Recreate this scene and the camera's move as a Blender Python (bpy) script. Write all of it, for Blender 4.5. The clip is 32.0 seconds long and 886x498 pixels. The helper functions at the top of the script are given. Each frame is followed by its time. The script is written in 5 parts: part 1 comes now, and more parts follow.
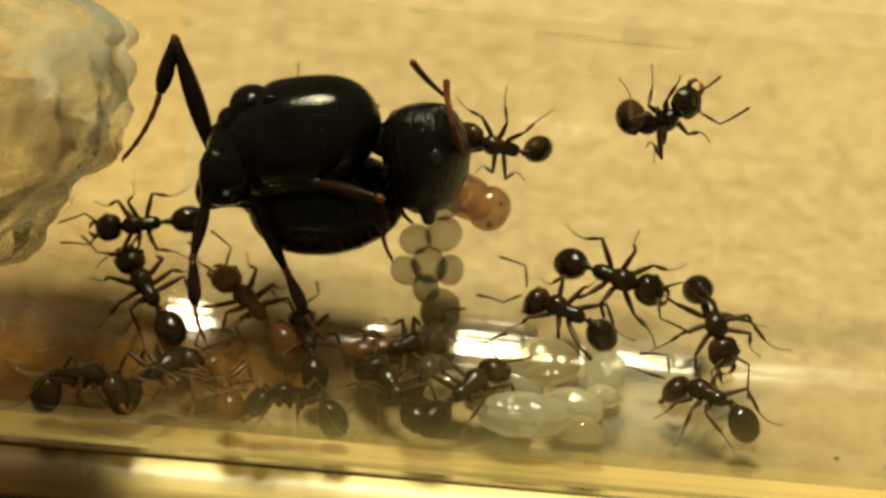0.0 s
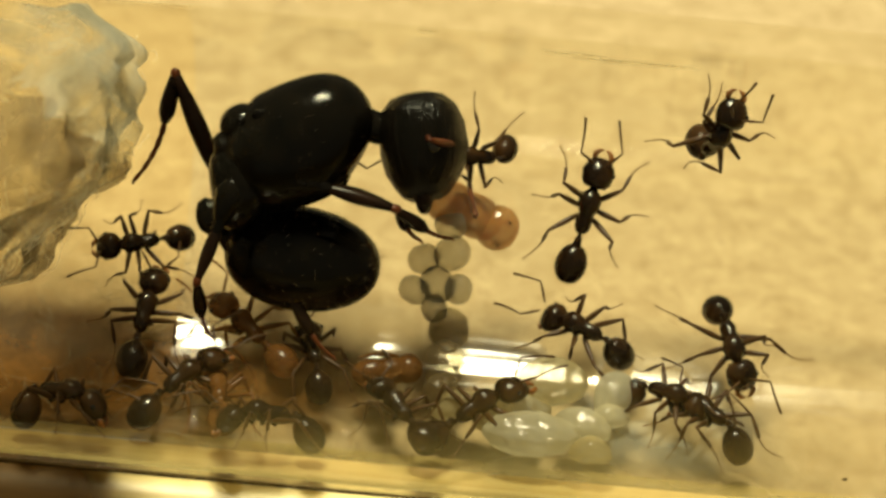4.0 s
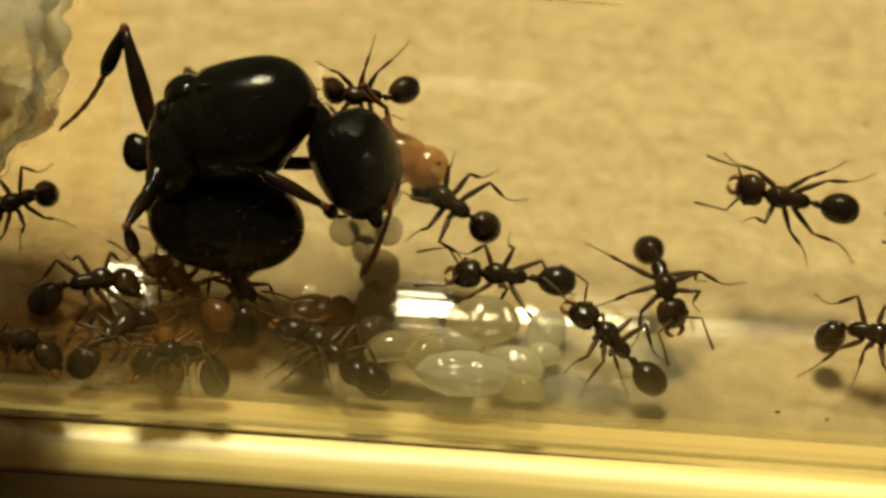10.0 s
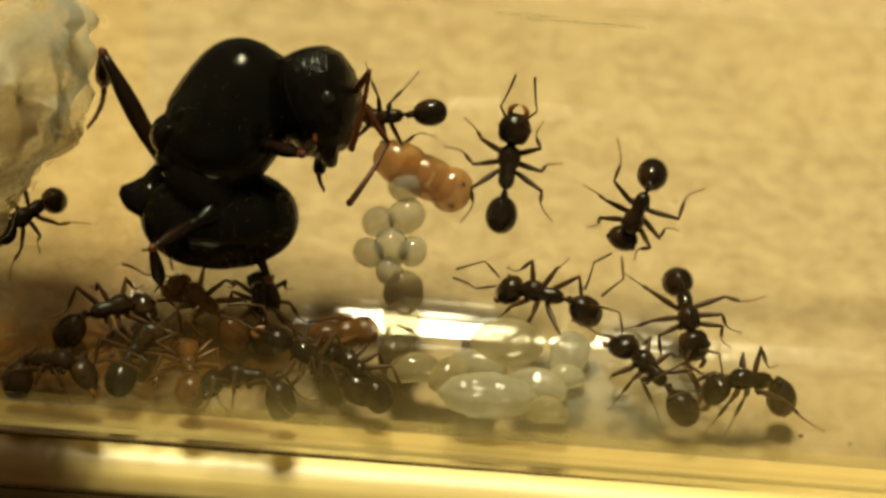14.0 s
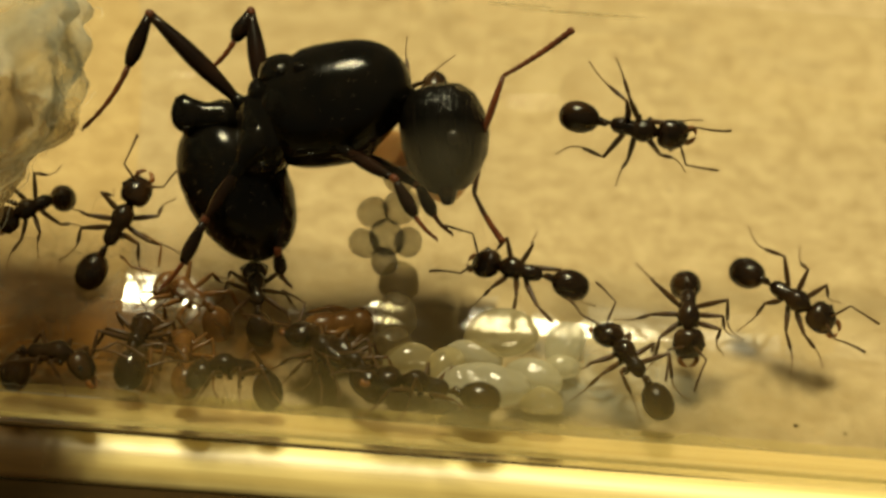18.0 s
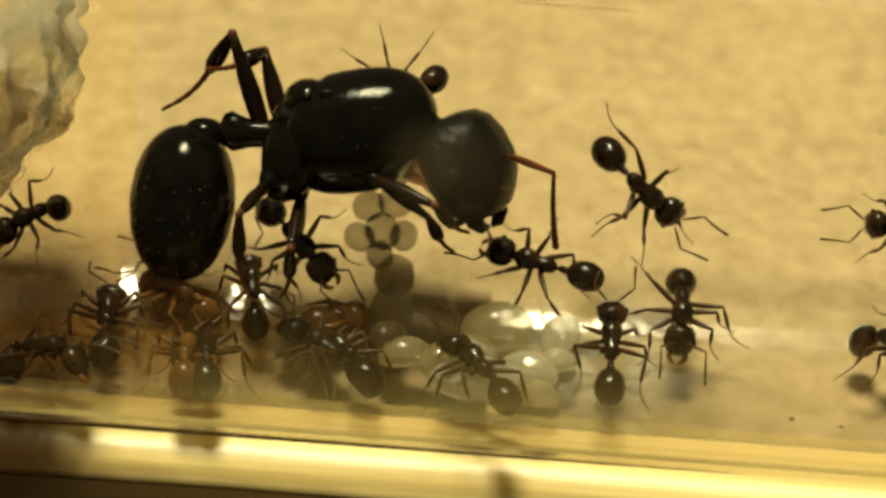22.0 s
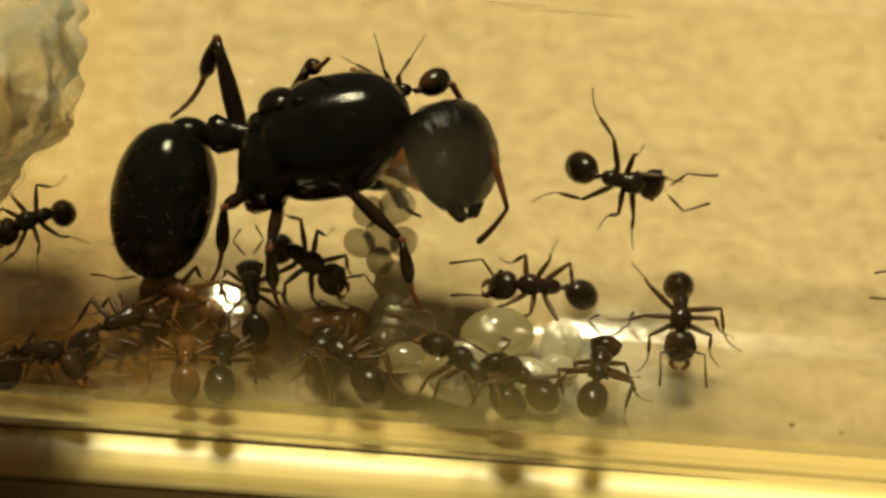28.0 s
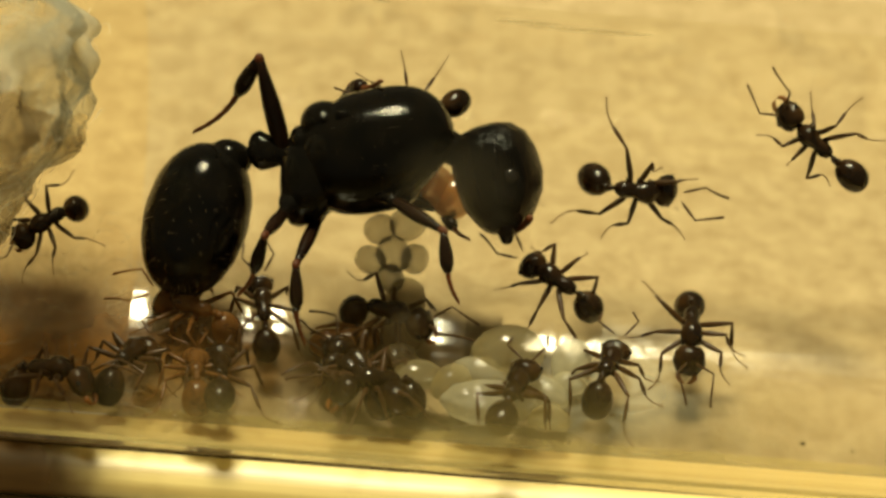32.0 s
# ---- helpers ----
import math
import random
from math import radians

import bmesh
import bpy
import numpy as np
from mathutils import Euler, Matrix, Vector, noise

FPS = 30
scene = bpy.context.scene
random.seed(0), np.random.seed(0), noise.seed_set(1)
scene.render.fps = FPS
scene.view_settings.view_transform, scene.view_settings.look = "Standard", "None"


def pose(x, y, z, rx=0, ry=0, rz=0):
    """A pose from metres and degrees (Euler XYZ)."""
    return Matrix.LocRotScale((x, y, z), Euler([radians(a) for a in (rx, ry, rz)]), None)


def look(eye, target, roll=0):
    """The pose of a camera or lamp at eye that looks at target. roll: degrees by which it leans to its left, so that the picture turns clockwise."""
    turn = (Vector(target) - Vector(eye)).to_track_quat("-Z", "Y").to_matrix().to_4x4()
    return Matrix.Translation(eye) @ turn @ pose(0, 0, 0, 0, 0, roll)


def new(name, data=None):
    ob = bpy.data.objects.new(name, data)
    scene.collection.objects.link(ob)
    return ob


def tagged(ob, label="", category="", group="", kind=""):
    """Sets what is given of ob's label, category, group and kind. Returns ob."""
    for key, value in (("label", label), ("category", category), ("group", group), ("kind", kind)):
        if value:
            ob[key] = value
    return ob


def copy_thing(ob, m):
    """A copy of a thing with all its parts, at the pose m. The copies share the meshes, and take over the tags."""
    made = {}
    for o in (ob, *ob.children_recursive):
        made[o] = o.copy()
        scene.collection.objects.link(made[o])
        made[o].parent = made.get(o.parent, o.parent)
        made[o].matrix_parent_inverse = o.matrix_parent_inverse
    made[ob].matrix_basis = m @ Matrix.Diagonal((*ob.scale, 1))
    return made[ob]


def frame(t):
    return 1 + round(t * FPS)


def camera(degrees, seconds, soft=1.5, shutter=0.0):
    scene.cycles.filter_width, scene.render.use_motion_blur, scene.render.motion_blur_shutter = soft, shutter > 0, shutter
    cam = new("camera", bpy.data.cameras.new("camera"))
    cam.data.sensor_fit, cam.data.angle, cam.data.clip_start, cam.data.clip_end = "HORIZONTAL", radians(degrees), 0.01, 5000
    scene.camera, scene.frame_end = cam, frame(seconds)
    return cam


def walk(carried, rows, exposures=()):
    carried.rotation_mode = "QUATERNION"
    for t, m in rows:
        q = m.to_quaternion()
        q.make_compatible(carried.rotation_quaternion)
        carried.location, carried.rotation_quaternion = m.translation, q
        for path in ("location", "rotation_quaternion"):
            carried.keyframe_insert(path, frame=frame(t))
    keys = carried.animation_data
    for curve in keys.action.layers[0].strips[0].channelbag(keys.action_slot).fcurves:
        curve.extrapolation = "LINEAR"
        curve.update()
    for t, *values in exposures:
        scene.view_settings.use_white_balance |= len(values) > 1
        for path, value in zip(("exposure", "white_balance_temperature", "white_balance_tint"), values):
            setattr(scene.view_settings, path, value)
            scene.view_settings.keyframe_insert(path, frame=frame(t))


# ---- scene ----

# ---- measures, in millimetres ----
MM = 0.001
TILT = radians(40)                  # how far down the camera looks on the tube
LEAN = radians(4.26)                   # the tube leans clockwise in the view
R_IN, R_OUT = 8.35, 9.6            # inner and outer radius of the test tube
FAR = 120.0                         # from the lens to the tube's axis
AXIS = Vector((0, 0, R_OUT))
TUBE = Matrix(((1, 0, 0), (0, math.sin(TILT), -math.cos(TILT)), (0, math.cos(TILT), math.sin(TILT))))


def tube_point(a, b, w=0.0):
    """A point a to the right and b above the axis, as seen by the lens, at the depth w, in tube space."""
    k = (FAR - w) / FAR
    ea, eb = 0.0, -1.634
    a, b = ea + (a - ea) * k, eb + (b - eb) * k
    return Vector((a * math.cos(LEAN) - b * math.sin(LEAN), a * math.sin(LEAN) + b * math.cos(LEAN), w))


def world(p):
    return (AXIS + TUBE @ p) * MM


EYE = tube_point(0, -1.634)
EYE.z = FAR


def on_wall(a, b, rise):
    """The point of the tube's far inner wall, raised by rise, behind the seen place (a, b)."""
    p = tube_point(a, b)
    d = p - EYE
    r = R_IN - rise
    aa, bb, cc = d.y ** 2 + d.z ** 2, EYE.y * d.y + EYE.z * d.z, EYE.y ** 2 + EYE.z ** 2 - r * r
    s = (-bb + math.sqrt(max(bb * bb - aa * cc, 0))) / aa
    q = EYE + d * s
    k = r / math.hypot(q.y, q.z)
    return Vector((q.x, q.y * k, q.z * k))


def between(rows, t):
    """A row's values at t, straight between the rows on either side."""
    if t <= rows[0][0]:
        return list(rows[0][1:])
    for p, q in zip(rows, rows[1:]):
        if t <= q[0]:
            k = (t - p[0]) / (q[0] - p[0])
            return [x + (y - x) * k for x, y in zip(p[1:], q[1:])]
    return list(rows[-1][1:])


# ---- camera and walk ----
cam = camera(15.992, 32.0, soft=2.9)
SWAY = ([(0, -2.04, -0.56), (0.5, -2.02, -0.3), (1, -2.04, 0), (1.5, -2.21, 0), (2, -2.3, 0.09), (2.5, -2.24, 0.13), (3, -2.24, 0.21), (3.5, -2.3, 0.21), (5.5, -2.47, -0.19), (6, -2.31, -0.3), (6.5, -2.3, -0.39), (7, -2, -0.86), (7.5, -1.7, -1.16), (8, -1.57, -1.44), (8.5, -0.98, -1.81), (9, -0.43, -2.17), (9.5, 0.21, -2.24), (10, 0.3, -2.06), (10.5, 0.02, -1.74), (11, 0.06, -1.68), (11.5, 0.32, -1.83), (12, 0.26, -1.93), (12.5, 0.13, -1.78), (13, 0, -1.63), (13.5, -0.56, -1.23), (15.5, -0.69, -1.44), (16, -0.84, -1.48), (16.5, -0.67, -1.55), (17, -0.62, -1.62), (17.5, -0.56, -1.57), (18, -0.43, -1.61), (18.5, -0.19, -1.76)] +
        [(19, 0.06, -1.91), (19.5, -0.26, -1.83), (20, -0.17, -1.83), (20.5, 0.02, -1.98), (21, 0.28, -2.24), (21.5, -0.04, -2.04), (22, -0.26, -1.85), (22.5, -0.17, -1.93), (23, -0.17, -1.81), (23.5, -0.06, -1.74), (24, 0.09, -1.89), (24.5, 0, -1.7), (25, 0.02, -1.72), (25.5, -0.04, -1.59), (27.5, -0.41, -1.48), (28, -0.26, -1.63), (28.5, -0.49, -1.57), (29, -0.41, -1.55), (29.5, -0.49, -1.44), (30, -0.54, -1.46), (30.5, -0.58, -1.29), (31, -0.47, -1.27), (31.5, -0.69, -1.07), (32, -0.69, -0.97)])
LENS = world(EYE)
cam.data.dof.use_dof, cam.data.dof.focus_distance, cam.data.dof.aperture_fstop = True, (FAR + 3.5) * MM, 60.0
# the clip's camera brightens and tints its picture a little on the way
EXPOSED = [(0, -0.12, 6000, 2), (3, -0.02, 6000, 2), (6, 0.0, 6000, 2), (7, -0.12, 6150, 2), (8, -0.2, 6250, 2), (10, -0.27, 6300, 2), (12, -0.2, 6250, 2),
           (16, -0.24, 6200, 2), (19, -0.3, 6350, 2), (20, -0.32, 6350, 2), (22, -0.18, 6150, 2), (25, -0.18, 6150, 2), (28, -0.17, 6150, 2), (30, -0.22, 6200, 2), (32, -0.15, 6150, 2)]
walk(cam, [(t, look(LENS, world(tube_point(a, b)), 4.26)) for t, a, b in SWAY], EXPOSED)

# ---- light: a lamp-like sun overhead, a little behind the tube, and a dim warm room around ----
sky = bpy.data.worlds.new("room_light")
scene.world = sky
sky.use_nodes = True
sky.node_tree.nodes["Background"].inputs[0].default_value = (1.0, 0.82, 0.52, 1)
sky.node_tree.nodes["Background"].inputs[1].default_value = 0.18
sun = new("sun", bpy.data.lights.new("sun", "SUN"))
sun.data.energy, sun.data.angle, sun.data.color = 4.7, radians(15), (1.0, 0.86, 0.56)
sun.matrix_world = look((0, 0, 0), (0.085, -0.22, -1.0))


# ---- materials ----
def material(name, colour, rough=0.5, second=None, scale=400.0, mix=(0.35, 0.65), bump=0.0, bump_scale=2000.0,
             coat=0.0, depth=0.0001, subsurface=0.0, translucent=0.0, stretch=(1, 1, 1), spec=0.5, clear=0.0, grit=0.5, patchy=0.0, wet=0.0):
    m = bpy.data.materials.new(name)
    m.use_nodes = True
    n, links = m.node_tree.nodes, m.node_tree.links
    p = n["Principled BSDF"]
    p.inputs["Roughness"].default_value = rough
    p.inputs["Specular IOR Level"].default_value = spec
    p.inputs["Coat Weight"].default_value = coat
    p.inputs["Coat Roughness"].default_value = 0.08
    if subsurface:
        p.inputs["Subsurface Weight"].default_value = subsurface
        p.inputs["Subsurface Radius"].default_value = (1.0, 0.5, 0.2)
        p.inputs["Subsurface Scale"].default_value = 0.0008
    co = n.new("ShaderNodeTexCoord")
    mp = n.new("ShaderNodeMapping")
    mp.inputs["Scale"].default_value = stretch
    links.new(co.outputs["Object"], mp.inputs["Vector"])
    noise_node = n.new("ShaderNodeTexNoise")
    noise_node.inputs["Scale"].default_value = scale
    noise_node.inputs["Detail"].default_value = 7
    noise_node.inputs["Roughness"].default_value = grit
    links.new(mp.outputs[0], noise_node.inputs["Vector"])
    ramp = n.new("ShaderNodeValToRGB")
    ramp.color_ramp.elements[0].position, ramp.color_ramp.elements[1].position = mix
    ramp.color_ramp.elements[0].color = (*colour, 1)
    ramp.color_ramp.elements[1].color = (*(second or [c * 1.25 for c in colour]), 1)
    links.new(noise_node.outputs["Fac"], ramp.inputs["Fac"])
    links.new(ramp.outputs["Color"], p.inputs["Base Color"])
    if bump:
        fine = n.new("ShaderNodeTexNoise")
        fine.inputs["Scale"].default_value = bump_scale
        fine.inputs["Detail"].default_value = 4
        links.new(mp.outputs[0], fine.inputs["Vector"])
        b = n.new("ShaderNodeBump")
        b.inputs["Strength"].default_value = bump
        b.inputs["Distance"].default_value = depth
        links.new(fine.outputs["Fac"], b.inputs["Height"])
        links.new(b.outputs[0], p.inputs["Normal"])
    if translucent:
        tr = n.new("ShaderNodeBsdfTranslucent")
        links.new(ramp.outputs["Color"], tr.inputs["Color"])
        mx = n.new("ShaderNodeMixShader")
        mx.inputs[0].default_value = translucent
        links.new(p.outputs[0], mx.inputs[1])
        links.new(tr.outputs[0], mx.inputs[2])
        links.new(mx.outputs[0], n["Material Output"].inputs["Surface"])
    if clear:
        out = n["Material Output"].inputs["Surface"]
        last = out.links[0].from_socket
        see = n.new("ShaderNodeBsdfTransparent")
        see.inputs[0].default_value = (1.0, 0.98, 0.9, 1)
        mx = n.new("ShaderNodeMixShader")
        mx.inputs[0].default_value = clear
        if patchy:
            # thick and thin places, so that what lies behind shows unevenly
            wisps = n.new("ShaderNodeTexNoise")
            wisps.inputs["Scale"].default_value = patchy
            wisps.inputs["Detail"].default_value = 5
            wisps.inputs["Roughness"].default_value = 0.6
            wisps.inputs["Distortion"].default_value = 0.8
            links.new(co.outputs["Object"], wisps.inputs["Vector"])
            thin = n.new("ShaderNodeMapRange")
            for k, v in enumerate((0.36, 0.6, max(clear - 0.3, 0.0), min(clear + 0.34, 0.96))):
                thin.inputs[1 + k].default_value = v
            links.new(wisps.outputs["Fac"], thin.inputs[0])
            links.new(thin.outputs[0], mx.inputs[0])
        links.new(last, mx.inputs[1])
        links.new(see.outputs[0], mx.inputs[2])
        links.new(mx.outputs[0], out)
    if wet:
        # a wet skin that shines in full, however clear the body under it is
        shine = n.new("ShaderNodeBsdfGlossy")
        shine.inputs["Roughness"].default_value = wet
        if bump:
            links.new(b.outputs[0], shine.inputs["Normal"])
        out = n["Material Output"].inputs["Surface"]
        last = out.links[0].from_socket
        mx = n.new("ShaderNodeMixShader")
        mx.inputs[0].default_value = 0.055
        links.new(last, mx.inputs[1])
        links.new(shine.outputs[0], mx.inputs[2])
        links.new(mx.outputs[0], out)
    return m


def glass(name, tint, gloss_rough=0.05, edge_power=3.0, base=0.01, striae=0.0):
    """Thin clear glass: light goes straight through, its gloss grows towards grazing angles."""
    m = bpy.data.materials.new(name)
    m.use_nodes = True
    n, links = m.node_tree.nodes, m.node_tree.links
    n.remove(n["Principled BSDF"])
    clear = n.new("ShaderNodeBsdfTransparent")
    clear.inputs[0].default_value = (*tint, 1)
    shine = n.new("ShaderNodeBsdfGlossy")
    shine.inputs["Roughness"].default_value = gloss_rough
    shine.inputs["Color"].default_value = (*tint, 1)
    edge = n.new("ShaderNodeLayerWeight")
    edge.inputs["Blend"].default_value = 0.5
    power = n.new("ShaderNodeMath")
    power.operation, power.inputs[1].default_value = "POWER", edge_power
    links.new(edge.outputs["Facing"], power.inputs[0])
    fresnel = n.new("ShaderNodeMath")
    fresnel.operation, fresnel.inputs[1].default_value, fresnel.inputs[2].default_value = "MULTIPLY_ADD", 0.85, base
    links.new(power.outputs[0], fresnel.inputs[0])
    if striae:
        co = n.new("ShaderNodeTexCoord")
        mp = n.new("ShaderNodeMapping")
        mp.inputs["Scale"].default_value = (0.09, 1, 1)
        links.new(co.outputs["Object"], mp.inputs["Vector"])
        waves = n.new("ShaderNodeTexNoise")
        waves.inputs["Scale"].default_value = 1300
        waves.inputs["Detail"].default_value = 1
        links.new(mp.outputs[0], waves.inputs["Vector"])
        b = n.new("ShaderNodeBump")
        b.inputs["Strength"].default_value = 1.0
        b.inputs["Distance"].default_value = striae
        links.new(waves.outputs["Fac"], b.inputs["Height"])
        links.new(b.outputs[0], shine.inputs["Normal"])
    mx = n.new("ShaderNodeMixShader")
    links.new(fresnel.outputs[0], mx.inputs[0])
    links.new(clear.outputs[0], mx.inputs[1])
    links.new(shine.outputs[0], mx.inputs[2])
    links.new(mx.outputs[0], n["Material Output"].inputs["Surface"])
    return m


def stain(name, dark, pale, most=0.8, weights=(1, 1, 0)):
    """A patchy see-through film that thins out towards its rim."""
    m = material(name, dark, 0.6, pale, 260, mix=(0.38, 0.6), translucent=0.4, grit=0.65, spec=0.04)
    n, links = m.node_tree.nodes, m.node_tree.links
    co = n.new("ShaderNodeTexCoord")
    off = n.new("ShaderNodeVectorMath")
    flat = n.new("ShaderNodeVectorMath")
    flat.operation, flat.inputs[1].default_value = "MULTIPLY", weights
    links.new(co.outputs["Generated"], flat.inputs[0])
    off.operation, off.inputs[1].default_value = "DISTANCE", [w / 2 for w in weights]
    links.new(flat.outputs[0], off.inputs[0])
    rim = n.new("ShaderNodeMapRange")
    for k, v in enumerate((0.5, 0.12, 0.0, most)):
        rim.inputs[1 + k].default_value = v
    links.new(off.outputs["Value"], rim.inputs[0])
    patch = n.new("ShaderNodeTexNoise")
    patch.inputs["Scale"].default_value = 190
    links.new(co.outputs["Object"], patch.inputs["Vector"])
    level = n.new("ShaderNodeMapRange")
    for k, v in enumerate((0.32, 0.68, 0.4, 1.0)):
        level.inputs[1 + k].default_value = v
    links.new(patch.outputs["Fac"], level.inputs[0])
    cover = n.new("ShaderNodeMath")
    cover.operation = "MULTIPLY"
    links.new(rim.outputs[0], cover.inputs[0])
    links.new(level.outputs[0], cover.inputs[1])
    out = n["Material Output"].inputs["Surface"]
    last = out.links[0].from_socket
    see = n.new("ShaderNodeBsdfTransparent")
    mx = n.new("ShaderNodeMixShader")
    links.new(cover.outputs[0], mx.inputs[0])
    links.new(see.outputs[0], mx.inputs[1])
    links.new(last, mx.inputs[2])
    links.new(mx.outputs[0], out)
    return m


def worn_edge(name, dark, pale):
    """Shade painted as dark film on the strip's lower edge, more at one end."""
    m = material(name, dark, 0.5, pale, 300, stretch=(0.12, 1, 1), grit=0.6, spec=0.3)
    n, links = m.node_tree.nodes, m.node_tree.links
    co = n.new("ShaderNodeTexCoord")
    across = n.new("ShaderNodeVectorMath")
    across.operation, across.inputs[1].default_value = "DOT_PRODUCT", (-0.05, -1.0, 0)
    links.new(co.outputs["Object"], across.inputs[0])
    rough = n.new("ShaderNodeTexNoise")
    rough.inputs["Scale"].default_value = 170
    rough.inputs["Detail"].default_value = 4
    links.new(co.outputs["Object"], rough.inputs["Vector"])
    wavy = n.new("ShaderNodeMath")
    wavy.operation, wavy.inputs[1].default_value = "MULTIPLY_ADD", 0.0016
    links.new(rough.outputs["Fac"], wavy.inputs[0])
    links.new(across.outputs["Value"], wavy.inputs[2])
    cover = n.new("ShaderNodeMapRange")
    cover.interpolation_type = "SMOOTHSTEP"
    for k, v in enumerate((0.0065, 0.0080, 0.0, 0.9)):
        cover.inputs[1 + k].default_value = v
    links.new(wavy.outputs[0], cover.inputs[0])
    # broad painted shade over that end
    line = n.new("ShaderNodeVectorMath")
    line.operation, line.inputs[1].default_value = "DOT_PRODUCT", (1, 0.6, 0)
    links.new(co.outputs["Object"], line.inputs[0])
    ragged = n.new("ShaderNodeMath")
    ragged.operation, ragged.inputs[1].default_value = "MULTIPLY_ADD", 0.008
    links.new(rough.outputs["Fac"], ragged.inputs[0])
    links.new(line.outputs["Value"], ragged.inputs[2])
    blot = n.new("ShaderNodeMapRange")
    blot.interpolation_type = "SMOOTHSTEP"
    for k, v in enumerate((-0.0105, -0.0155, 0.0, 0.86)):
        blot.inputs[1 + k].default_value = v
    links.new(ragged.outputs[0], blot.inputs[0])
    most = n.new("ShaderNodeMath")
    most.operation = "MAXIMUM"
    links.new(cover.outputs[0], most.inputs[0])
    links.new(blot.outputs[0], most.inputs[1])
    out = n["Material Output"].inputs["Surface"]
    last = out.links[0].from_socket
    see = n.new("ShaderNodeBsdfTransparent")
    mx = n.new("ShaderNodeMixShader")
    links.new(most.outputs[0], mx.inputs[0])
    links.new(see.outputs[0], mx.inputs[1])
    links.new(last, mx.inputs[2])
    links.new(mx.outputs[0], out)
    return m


def haze_film(name, dark, pale, low, patches=150):
    """Haze painted as near-glass film, thickest at its lower edge and before the brood."""
    m = material(name, dark, 0.5, pale, 260, translucent=0.5, grit=0.6)
    n, links = m.node_tree.nodes, m.node_tree.links
    co = n.new("ShaderNodeTexCoord")
    axes = n.new("ShaderNodeSeparateXYZ")
    links.new(co.outputs["Generated"], axes.inputs[0])
    thick = n.new("ShaderNodeMapRange")
    thick.interpolation_type = "SMOOTHSTEP"
    for k, v in enumerate((1.0, 0.1, 0.04, low)):
        thick.inputs[1 + k].default_value = v
    links.new(axes.outputs["Z"], thick.inputs[0])
    patch = n.new("ShaderNodeTexNoise")
    patch.inputs["Scale"].default_value = patches
    patch.inputs["Detail"].default_value = 3
    links.new(co.outputs["Object"], patch.inputs["Vector"])
    level = n.new("ShaderNodeMapRange")
    for k, v in enumerate((0.3, 0.7, 0.35, 1.0)):
        level.inputs[1 + k].default_value = v
    links.new(patch.outputs["Fac"], level.inputs[0])
    along = n.new("ShaderNodeValToRGB")
    along.color_ramp.interpolation = "EASE"
    for place, v in ((0.27, 0.03), (0.345, 0.8), (0.42, 1.0), (0.5, 0.95), (0.6, 0.8)):
        e = along.color_ramp.elements[0] if place == 0.27 else along.color_ramp.elements.new(place)
        e.position, e.color = place, (v, v, v, 1)
    along.color_ramp.elements[-1].color = (0.6, 0.6, 0.6, 1)
    links.new(axes.outputs["X"], along.inputs["Fac"])
    both = n.new("ShaderNodeMath")
    both.operation = "MULTIPLY"
    links.new(thick.outputs[0], both.inputs[0])
    links.new(along.outputs["Color"], both.inputs[1])
    cover = n.new("ShaderNodeMath")
    cover.operation = "MULTIPLY"
    links.new(both.outputs[0], cover.inputs[0])
    links.new(level.outputs[0], cover.inputs[1])
    out = n["Material Output"].inputs["Surface"]
    last = out.links[0].from_socket
    see = n.new("ShaderNodeBsdfTransparent")
    mx = n.new("ShaderNodeMixShader")
    links.new(cover.outputs[0], mx.inputs[0])
    links.new(see.outputs[0], mx.inputs[1])
    links.new(last, mx.inputs[2])
    links.new(mx.outputs[0], out)
    return m


BLACK = material("black_cuticle", (0.0028, 0.0026, 0.002), 0.12, (0.007, 0.0055, 0.0035), 900, bump=0.12, bump_scale=5000, coat=0.1, spec=0.13)
RIDGED = material("ridged_cuticle", (0.004, 0.0036, 0.0028), 0.2, (0.008, 0.006, 0.004), 900, bump=0.8, bump_scale=3600, spec=0.16, stretch=(0.22, 1, 1), depth=0.0002)
BROWN = material("brown_cuticle", (0.015, 0.0075, 0.003), 0.16, (0.092, 0.044, 0.0135), 500, bump=0.2, bump_scale=6000, spec=0.4, translucent=0.13, mix=(0.42, 0.78))
BLACK_LEG = material("black_leg_cuticle", (0.007, 0.004, 0.0025), 0.26, (0.02, 0.009, 0.0045), 700, spec=0.2, translucent=0.06)
LEG = material("leg_cuticle", (0.05, 0.024, 0.008), 0.3, (0.17, 0.086, 0.03), 500, spec=0.35, translucent=0.3)
JAW = material("jaw_cuticle", (0.10, 0.03, 0.006), 0.3, (0.32, 0.12, 0.02), 900, translucent=0.3)
FOOT = material("foot_cuticle", (0.10, 0.05, 0.017), 0.35, (0.25, 0.14, 0.055), 600, spec=0.3, translucent=0.4)
RED_LEG = material("red_leg_cuticle", (0.10, 0.026, 0.008), 0.35, (0.22, 0.06, 0.017), 900, spec=0.3, translucent=0.35)
ANTENNA = material("antenna_cuticle", (0.07, 0.02, 0.008), 0.35, (0.18, 0.05, 0.016), 900, spec=0.3, translucent=0.2)
AMBER = material("amber_cuticle", (0.15, 0.062, 0.014), 0.25, (0.36, 0.17, 0.045), 600, translucent=0.4, clear=0.2)
